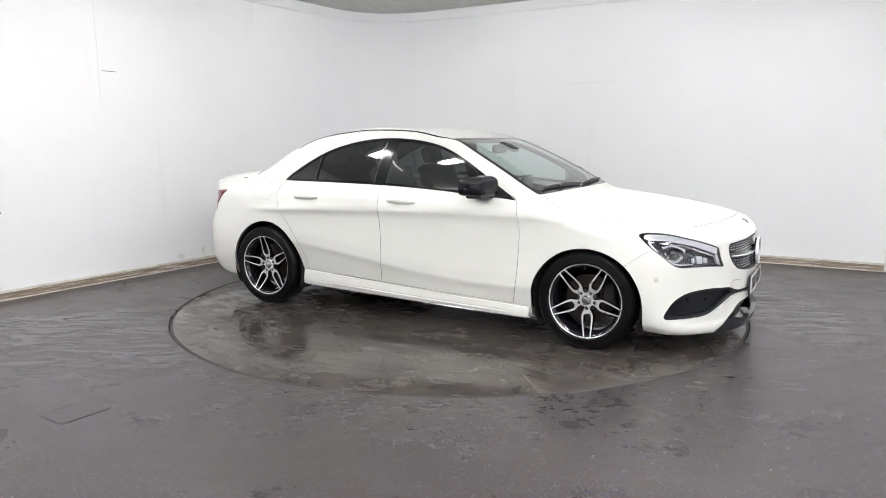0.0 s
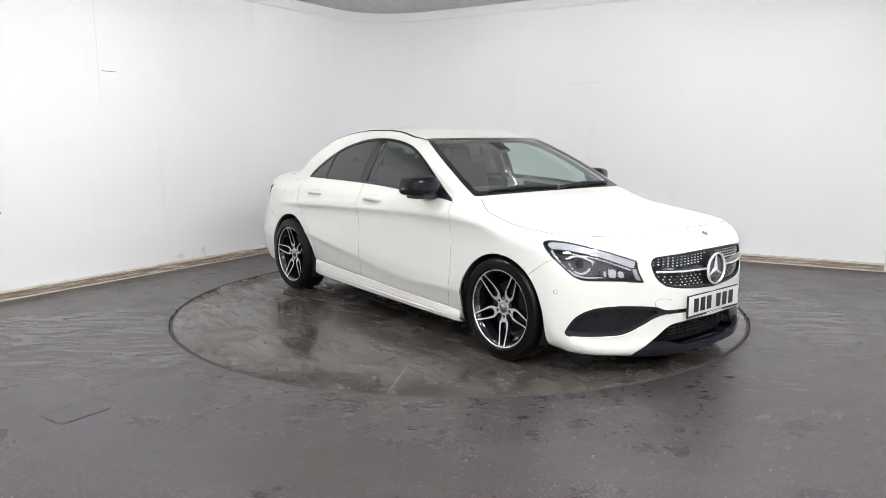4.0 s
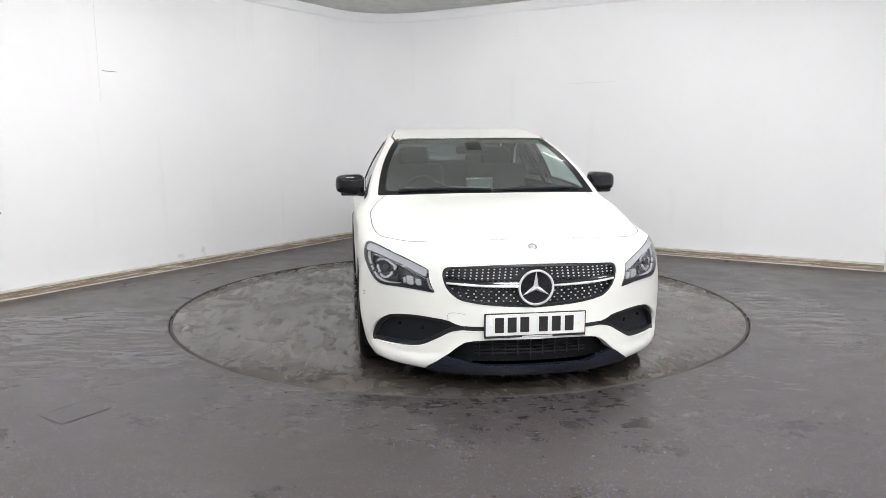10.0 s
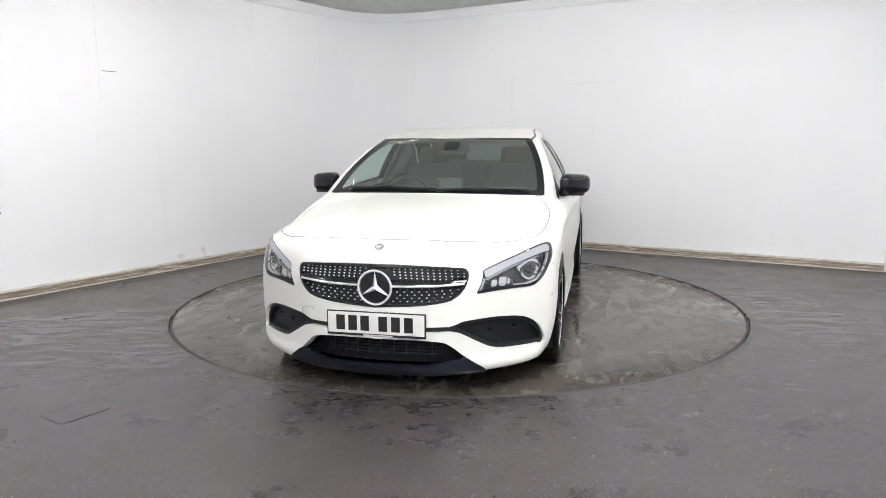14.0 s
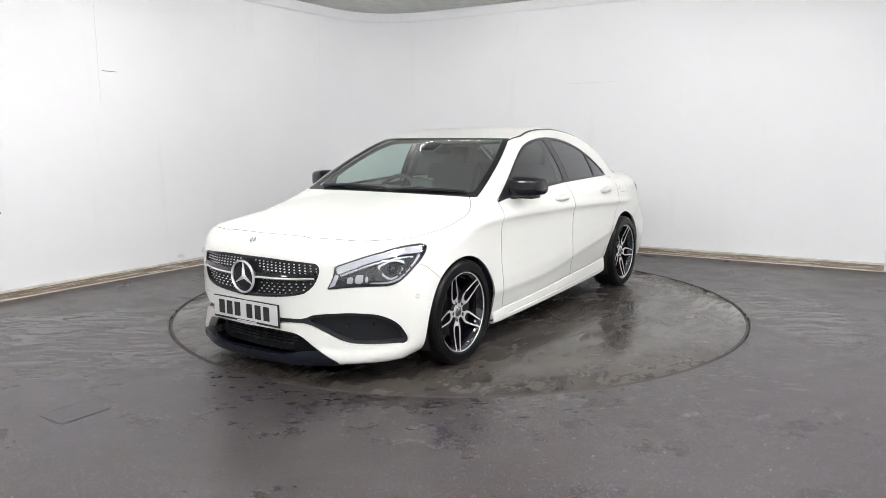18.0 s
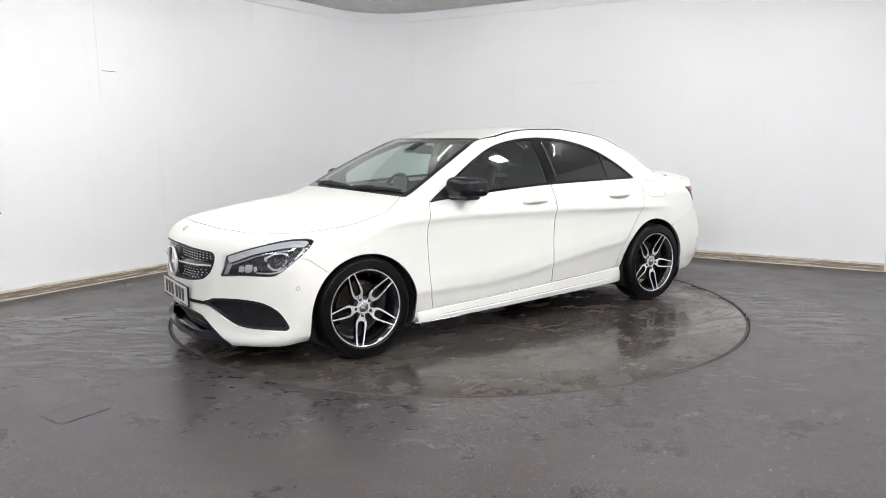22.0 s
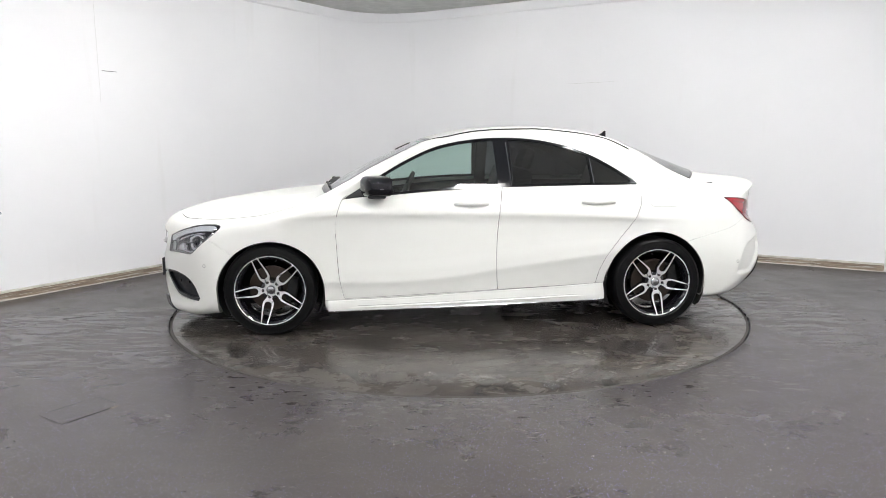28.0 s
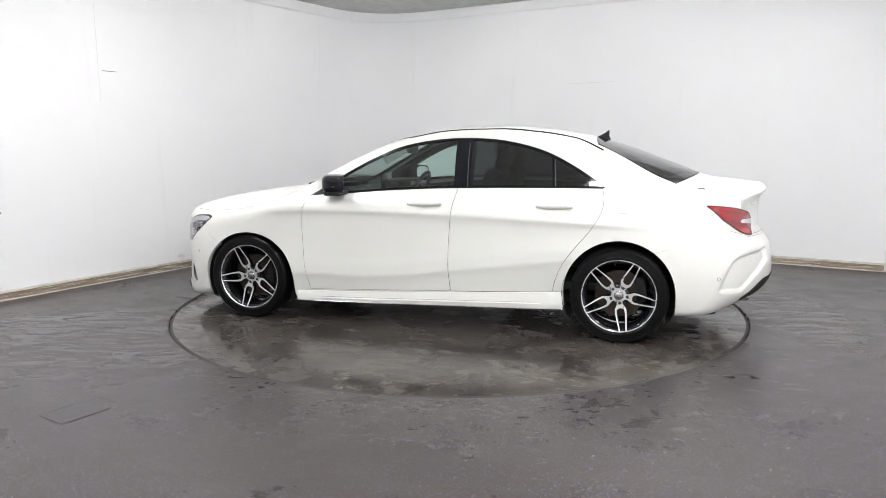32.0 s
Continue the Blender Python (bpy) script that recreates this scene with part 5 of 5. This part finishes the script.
# ------------------------------------------------------------------ tail
def build_tail():
    sheet = panels["tail"]
    tl = corner_view(TAIL_LAMP, True)
    lamp = both_sides("tail_lamp", pushed(clip(sheet, lambda x, y, z: tl(x, y, z) - 0.008), 0.004), RED_LENS, 0.02, "glossy red tail lamp with a pale stripe")
    both_sides("lamp_border", pushed(clip(sheet, lambda x, y, z: 0.0085 - tl(x, y, z)), 0.001), DARK_RED, 0.02, "", lamp)

    def piece(name, pts, m, push, label=""):
        f = corner_view(pts, True)
        both_sides(name, pushed(clip(sheet, lambda x, y, z: np.minimum(f(x, y, z), tl(x, y, z) - 0.008)), push), m, 0.003, label, lamp)
    piece("reverse_lamp", [(-0.868, 0.792), (-1.02, 0.775), (-1.02, 0.812), (-0.885, 0.812)], mat("pale_lens", (0.75, 0.70, 0.70), 0.15, 0, 1.0), 0.0055, "pale reversing lamp stripe")
    piece("light_bar", [(-0.70, 0.872), (-0.99, 0.822), (-0.99, 0.830), (-0.70, 0.884)], MID_RED, 0.0055)
    piece("lower_bar", [(-0.78, 0.800), (-0.97, 0.745), (-0.97, 0.757), (-0.79, 0.815)], MID_RED, 0.0055)
    for side in (1, -1):
        part("exhaust_tip", flipped(box((0.08, 0.15, 0.05), (-2.15, 0.40, 0.265), 0.02, Matrix.Rotation(radians(0), 4, "Z"), 3), side), CHROME, car, "chrome rectangular exhaust tip", True)
    # dark diffuser
    dif = clip(panels["rear_bumper"], lambda x, y, z: np.minimum(0.302 + 0.12 * step(0.0, 0.3, -0.80 - across_back(y, x)) - z, -2.10 - x))
    whole("diffuser", pushed(dif, 0.006), UNDER, 0.03, "black rear diffuser")
    # lettering on the lid stands as bars
    for k in range(6):
        p = Vector(cast((-1.6, 0.55 - 0.025 * k, 0.905), (-1, 0, 0)))
        part("lid_letter_bar", box((0.004, 0.017, 0.022), p, 0.001), CHROME, boot_lid, "small chrome bar")


# ------------------------------------------------------------------ sills
def build_sills():
    """Proud side skirts with a raised blade along the middle."""
    for side in (1, -1):
        bm = bmesh.new()
        rows, blade, low = [], [], []
        for x in np.linspace(0.962, -0.984, 30):
            top, bot = float(SILL_TOP(x)) - 0.003, 0.150 + (0.962 - x) / 1.946 * 0.040
            y = side_at(x, top).y
            out = y + 0.006 * float(step(0.962, 0.90, x)) * float(step(-0.984, -0.93, x))
            h = top - bot
            prof = [(y - 0.004, top), (out, top - 0.004), (out + 0.003, top - 0.35 * h), (out + 0.005, top - 0.62 * h), (out + 0.003, bot + 0.010), (out - 0.004, bot + 0.001), (out - 0.05, bot)]
            rows.append([bm.verts.new((x, side * p, z)) for p, z in prof])
            blade.append((x, side * (out + 0.004), top - 0.66 * h))
            low.append((x, side * (out + 0.001), bot + 0.004))
        for p, q in zip(rows, rows[1:]):
            for k in range(len(p) - 1):
                bm.faces.new((p[k], p[k + 1], q[k + 1], q[k]))
        skirt = part("side_skirt", bm, PAINT, car, "", True, 60)
        mid = blade[2:-2]
        part("sill_blade", tube(mid, [0.001, 0.004] + [0.0065] * (len(mid) - 4) + [0.004, 0.001], 8, 1.0), PAINT, skirt, "raised white sill blade", True)
        part("sill_seam", tube([(x, y, z + 0.011) for x, y, z in mid[1:-1]], 0.0012, 5), SEAM, skirt, "thin grey sill seam")
        part("sill_strip", tube(low, 0.003, 6), SILVER, skirt, "thin bright strip under the sill", True)


# ------------------------------------------------------------------ cabin
def build_seat(x, y, wide, back=True):
    s = new("front_seat" if wide < 0.7 else "rear_bench")
    s.parent = car
    s["label"] = "black fabric front seat" if wide < 0.7 else "black fabric rear bench"
    part("cushion", box((0.52, wide, 0.16), (x, y, 0.52), 0.05), FABRIC, s, "", True)
    tilt = Matrix.Rotation(radians(-20), 4, "Y")
    part("backrest", box((0.13, wide, 0.62), (x - 0.34, y, 0.82), 0.05, tilt), FABRIC, s, "", True)
    heads = [y] if wide < 0.7 else [y - 0.36, y + 0.36]
    for hy in heads:
        hx, hz = (x - 0.475, 1.175) if wide < 0.7 else (x - 0.46, 1.10)
        part("headrest", box((0.09, 0.26, 0.17), (hx, hy, hz), 0.04, tilt), FABRIC, s, "", True)
        for e in (-0.06, 0.06):
            part("headrest_post", tube([(hx + 0.02, hy + e, hz - 0.16), (hx, hy + e, hz - 0.05)], 0.006), SILVER, s, "", True)
    return s


def build_cabin():
    part("cabin_floor", box((2.5, 1.45, 0.06), (-0.4, 0, 0.34), 0.01), CABIN, car)
    d = part("dashboard", box((0.42, 1.28, 0.26), (0.70, 0, 0.785), 0.07), CABIN, car, "black dashboard", True)
    part("dash_top", box((0.36, 1.10, 0.05), (0.77, 0, 0.905), 0.02), CABIN, d, "", True)
    part("instrument_hood", box((0.16, 0.36, 0.08), (0.60, -0.36, 0.945), 0.03), CABIN, d, "", True)
    part("display", box((0.016, 0.20, 0.125), (0.56, 0.02, 0.985), 0.008), GLOSS_BLACK, d, "tablet display", True)
    part("display_back", box((0.008, 0.17, 0.095), (0.572, 0.02, 0.985), 0.003), mat("display_grey", (0.10, 0.115, 0.115), 0.4), d)
    sw = new("steering_wheel")
    sw.parent = car
    m = Matrix.Translation((0.40, -0.36, 0.875)) @ Matrix.Rotation(radians(65), 4, "Y")
    prof = [(0.182 + 0.016 * math.cos(a), 0.016 * math.sin(a)) for a in np.linspace(0, 2 * math.pi, 11)[:-1]]
    bm = lathe(prof, 48, "Z", True)
    bmesh.ops.transform(bm, matrix=m, verts=bm.verts)
    part("wheel_ring", bm, CABIN, sw, "black leather steering wheel", True)
    part("wheel_boss", box((0.16, 0.15, 0.05), (0, 0, 0), 0.02, None), CABIN, sw, "", True).matrix_basis = m
    for a in (0, 180, 270):
        part("wheel_spoke", box((0.10, 0.03, 0.018), (0.12, 0, 0), 0.005), SILVER, sw, "", True).matrix_basis = m @ Matrix.Rotation(radians(a + 90), 4, "Z")
    build_seat(-0.02, -0.36, 0.50)
    build_seat(-0.02, 0.36, 0.50)
    build_seat(-0.86, 0.0, 1.24)
    part("parcel_shelf", box((0.62, 1.14, 0.03), (-1.56, 0, 0.985), 0.01), CABIN, car)
    part("centre_console", box((0.85, 0.24, 0.28), (0.2, 0, 0.52), 0.04), CABIN, car, "", True)
    im = part("interior_mirror", box((0.035, 0.235, 0.065), (0.335, 0.0, 1.245), 0.02), CABIN, car, "black interior mirror", True)
    part("mirror_stalk", tube([(0.36, 0, 1.26), (0.42, 0, 1.262)], 0.012), CABIN, im, "", True)
    part("sensor_pod", box((0.14, 0.12, 0.03), (0.415, 0, 1.262), 0.012, Matrix.Rotation(radians(24), 4, "Y")), CABIN, im, "", True)
    whole("headliner", pushed(panels["roof"], -0.045), HEADLINER, 0, "pale headliner")
    both_sides("door_card", pushed(clip(panels["front_door"], lambda x, y, z: z - 0.35), -0.075), CABIN, 0, "", front_doors)
    both_sides("door_card", pushed(clip(panels["rear_door"], lambda x, y, z: z - 0.35), -0.075), CABIN, 0, "", rear_doors)
    both_sides("side_trim", pushed(clip(panels["quarter"], lambda x, y, z: z - 0.95), -0.035), CABIN, 0, "dark inner pillar trim")
    for side in (1, -1):
        part("belt_pillar", flipped(box((0.10, 0.03, 0.40), (-0.29, 0.665, 1.13), 0.012, Matrix.Rotation(radians(29), 4, "X")), side), CABIN, car)
    p = screen_at(0.30, 0.50)
    st = box((0.022, 0.030, 0.0015), (p.x + 0.02, 0.50, p.z - 0.002), 0, None)
    part("screen_sticker", st, mat("green_sticker", (0.02, 0.55, 0.30), 0.5), car, "small green sticker")


build_grille()
build_headlight()
build_intakes()
build_plate()
build_mirrors()
build_handles()
build_wipers()
build_aerial()
build_tail()
build_sills()
build_cabin()


# ------------------------------------------------------------------ marks and small things in the room
CRACK = mottled("crack_grey", (0.16, 0.16, 0.165), 0.8, 30)
PALE_CRACK = mottled("pale_crack", (0.76, 0.76, 0.77), 0.7, 30)
FAINT = mottled("faint_seam", (0.76, 0.76, 0.77), 0.6, 30, 0.1)
STAIN = mottled("damp_stain", (0.79, 0.78, 0.755), 0.7, 14)
DAMP = mottled("damp_resin", (0.029, 0.025, 0.024), 0.12, 25, 0.4, 0.02)
WATER = mottled("pale_water", (0.074, 0.068, 0.065), 0.30, 25, 0.3, 0.02)


def on_wall(left, along, z):
    """A frame on the left or right wall: x along it away from the corner, y up, z into the room."""
    d = Vector((*(LEFT_DIR if left else RIGHT_DIR), 0))
    p = Vector((*CORNER, z)) + d * along
    up = Vector((0, 0, 1))
    n = d.cross(up) * (1 if left else -1)
    n = -n if n.dot(Vector((0, -1, 0)) + Vector((0.5 if left else -0.5, 0, 0))) < 0 else n
    return Matrix.Translation(p) @ Matrix((d, up, n)).transposed().to_4x4()


def wall_mark(name, left, along, z, w, h, m, label, lean=0.0):
    """A thin uneven crack or scuff, a millimetre proud of the wall."""
    rng = random.Random(int(along * 100) + int(z * 1000))
    bm = bmesh.new()
    k = 9
    rows = []
    for i in range(k):
        s = i / (k - 1) - 0.5
        if w >= h:
            c, t = (s * w, lean * s * w + rng.uniform(-0.2, 0.2) * h), h * (0.25 + 0.75 * math.sin(math.pi * (i + 0.5) / k)) / 2
            a, b = (c[0], c[1] - t), (c[0], c[1] + t)
        else:
            c, t = (rng.uniform(-0.2, 0.2) * w, s * h), w * (0.25 + 0.75 * math.sin(math.pi * (i + 0.5) / k)) / 2
            a, b = (c[0] - t, c[1]), (c[0] + t, c[1])
        rows.append([bm.verts.new((*a, 0.0012)), bm.verts.new((*b, 0.0012)), bm.verts.new((*b, 0.0)), bm.verts.new((*a, 0.0))])
    for p, q in zip(rows, rows[1:]):
        for j in range(4):
            bm.faces.new((p[j], p[(j + 1) % 4], q[(j + 1) % 4], q[j]))
    bm.faces.new(rows[0])
    bm.faces.new(rows[-1])
    ob = part(name, bm, m, None)
    ob.matrix_world = on_wall(left, along, z)
    return tagged(ob, label, "wall mark")


MARKS = (("wall_crack", True, 3.952, 1.957, 0.155, 0.006, CRACK, "thin dark scratch on the white wall", 0.03),
         ("panel_seam", True, 4.06, 2.13, 0.007, 0.92, FAINT, "faint upright seam in the white wall", 0.0),
         ("wall_crack", True, 5.02, 0.731, 0.006, 0.025, CRACK, "small dark chip in the white wall", 0.0),
         ("wall_crack", True, 1.838, 0.43, 0.007, 0.16, PALE_CRACK, "faint upright scratch on the white wall", 0.0),
         ("wall_crack", False, 3.09, 1.957, 0.64, 0.006, PALE_CRACK, "long faint scratch across the white wall", 0.01),
         ("wall_crack", False, 3.31, 0.657, 0.25, 0.005, PALE_CRACK, "faint scratch on the white wall", 0.0),
         ("wall_crack", False, 3.24, 0.50, 0.18, 0.005, PALE_CRACK, "faint scratch on the white wall", 0.05),
         ("wall_stain", True, 3.02, 0.135, 0.05, 0.11, STAIN, "pale brown damp stain above the skirting", 0.0),
         ("wall_stain", True, 3.30, 0.12, 0.09, 0.05, STAIN, "pale brown damp stain above the skirting", 0.0))


def build_marks():
    for name, left, along, z, w, h, m, label, lean in MARKS:
        wall_mark(name, left, along, z, w, h, m, label, lean)


def floor_hatch():
    ob = tagged(new("floor_hatch"), "small flush rectangular hatch in the dark resin floor", "floor hatch")
    ob.matrix_world = pose(-1.886, -2.423, 0, 0, 0, 58)
    w, d = 0.31, 0.215
    part("cover", box((w - 0.012, d - 0.012, 0.0024), (0, 0, 0.0011), 0.0006), FLOOR, ob)
    rng = random.Random(4)
    for s in (-1, 1):
        for name, size, at in (("seam", (w * rng.uniform(0.6, 0.95), 0.0045, 0.0012), (rng.uniform(-0.03, 0.03), s * d / 2, 0.0007)), ("seam", (0.0045, d * rng.uniform(0.4, 0.8), 0.0012), (s * w / 2, rng.uniform(-0.03, 0.03), 0.0007))):
            part(name, box(size, at), STEEL_DARK, ob, "dark seam")
    part("chipped_corner", box((0.05, 0.018, 0.0016), (0.12, -0.105, 0.0012), 0.0006, Matrix.Rotation(0.4, 4, "Z")), mottled("chip_pale", (0.2, 0.17, 0.14), 0.7, 60), ob)


def floor_cracks():
    for x, y, l, rz in ((-2.93, -0.64, 0.13, -38), (-2.86, -0.56, 0.30, 22), (-1.42, 0.9, 0.03, 10)):
        rng = random.Random(int(l * 1000))
        pts = [(l * (i / 6 - 0.5), rng.uniform(-0.006, 0.006), 0.001) for i in range(7)]
        ob = part("floor_crack", tube(pts, [0.0006, 0.004, 0.006, 0.007, 0.005, 0.003, 0.0006], 6, 0.25), STEEL_DARK, None)
        ob.matrix_world = pose(x, y, 0, 0, 0, rz)
        tagged(ob, "short dark crack in the resin floor", "floor crack")


def blob(bm, rng, x, y, rx, ry, z):
    z += 0.000004 * (len(bm.faces) % 120)
    rx, ry = rx * 0.7, ry * 0.7
    n = 14
    ph = [rng.uniform(0, 6.28) for _ in range(3)]
    pts = []
    for i in range(n):
        a = 2 * math.pi * i / n
        k = 1 + 0.22 * math.sin(2 * a + ph[0]) + 0.14 * math.sin(3 * a + ph[1]) + 0.08 * math.sin(5 * a + ph[2])
        pts.append(bm.verts.new((x + rx * k * math.cos(a), y + ry * k * math.sin(a), z)))
    bm.faces.new(pts)


def splashes():
    rng = random.Random(11)
    bm = bmesh.new()
    for i in range(95):
        a = radians(rng.uniform(-62, 34))
        r = TABLE_R + 0.06 + abs(rng.gauss(0, 0.26))
        s = rng.uniform(0.008, 0.032)
        blob(bm, rng, r * math.cos(a), r * math.sin(a), s * rng.uniform(1.0, 2.2), s * rng.uniform(0.6, 1.1), 0.0003)
    for i in range(170):
        a = radians(rng.uniform(-132, -44))
        r = TABLE_R + 0.03 + abs(rng.gauss(0, 0.14))
        s = rng.uniform(0.006, 0.026)
        blob(bm, rng, r * math.cos(a), r * math.sin(a), s * rng.uniform(1.0, 2.0), s * rng.uniform(0.6, 1.0), 0.0003)
    for i in range(70):
        x, y, s = rng.uniform(-3.6, -2.1), rng.uniform(-1.9, -0.7), rng.uniform(0.01, 0.04)
        if math.hypot(x, y) > TABLE_R + 0.05:
            blob(bm, rng, x, y, s * rng.uniform(1.5, 4.5), s * rng.uniform(0.5, 0.9), 0.0003)
    wet = bmesh.new()
    for i in range(150):
        a = radians(rng.uniform(-128, -48))
        r = TABLE_R + 0.03 + abs(rng.gauss(0, 0.17))
        s = rng.uniform(0.005, 0.022)
        blob(wet, rng, r * math.cos(a), r * math.sin(a), s * rng.uniform(0.9, 2.4), s * rng.uniform(0.5, 1.1), 0.0012)
    tagged(part("damp_spots", wet, DAMP, None), "scattered dark damp spots on the resin floor before the turntable", "water", kind="stuff")
    ob = part("water_splashes", bm, WATER, None)
    tagged(ob, "scattered pale water marks on the dark floor", "water", kind="stuff")
    grit_mat = mottled("grit", (0.33, 0.31, 0.28), 0.8, 60)
    bm = bmesh.new()
    for i in range(60):
        x, y = rng.uniform(-2.6, 2.9), rng.uniform(-3.6, -2.3)
        s = rng.uniform(0.0015, 0.0038)
        q = bmesh.ops.create_icosphere(bm, subdivisions=1, radius=s)["verts"]
        bmesh.ops.translate(bm, vec=(x, y, s * 0.5), verts=q)
    tagged(part("grit", bm, grit_mat, None), "tiny pale crumbs of grit on the floor", "grit", kind="stuff")


build_room()
table = turntable()
build_marks()
floor_hatch()
floor_cracks()
splashes()
_il, _ir = Vector((-LEFT_DIR.y, LEFT_DIR.x)), Vector((RIGHT_DIR.y, -RIGHT_DIR.x))
# unseen fill lamps, added to brighten the two walls evenly
for along in (1.9, 3.5, 5.1):
    _q = CORNER + LEFT_DIR * along + _il * 1.65
    wall_fill(_q.x, _q.y, math.degrees(math.atan2(-_il.y, -_il.x)) + 180, WALL_FILL_LED if along < 3 else LEFT_LED)
for along in (2.0, 3.7, 5.3):
    _q = CORNER + RIGHT_DIR * along + _ir * 1.65
    wall_fill(_q.x, _q.y, math.degrees(math.atan2(-_ir.y, -_ir.x)) + 180)
# unseen panels, added as fill along the left wall
for along in (7.0, 9.4):
    _q = CORNER + LEFT_DIR * along + _il * 1.9
    led_panel(_q.x, _q.y, 0.6, 0.40, 57.8, LEFT_LED)
# panels out of view, most placed only to light the car and floor
for lx, ly in ((3.3, -2.2), (3.3, -4.4), (3.2, -6.6), (0.9, -3.3), (-0.8, -4.8), (1.2, -4.8), (-4.6, -7.4), (-1.6, -7.4), (1.2, -7.6)):
    led_panel(lx, ly, 0.6, 0.40, 0, LEFT_LED if lx > 3 else LED)
for lx, ly in ((-1.6, -1.16), (1.64, -1.12), (-2.28, -0.40), (2.25, -0.56)):
    led_panel(lx, ly, 0.34, 0.16, 0, SPOT_LED)


def motions():
    walk(table, [(t, pose(0, 0, 0, 0, 0, a)) for t, a in TURNS])
    walk(car, [(t, pose(0, 0, 0, 0, 0, a) @ pose(CAR_X, CAR_Y, 0)) for t, a in TURNS])


motions()
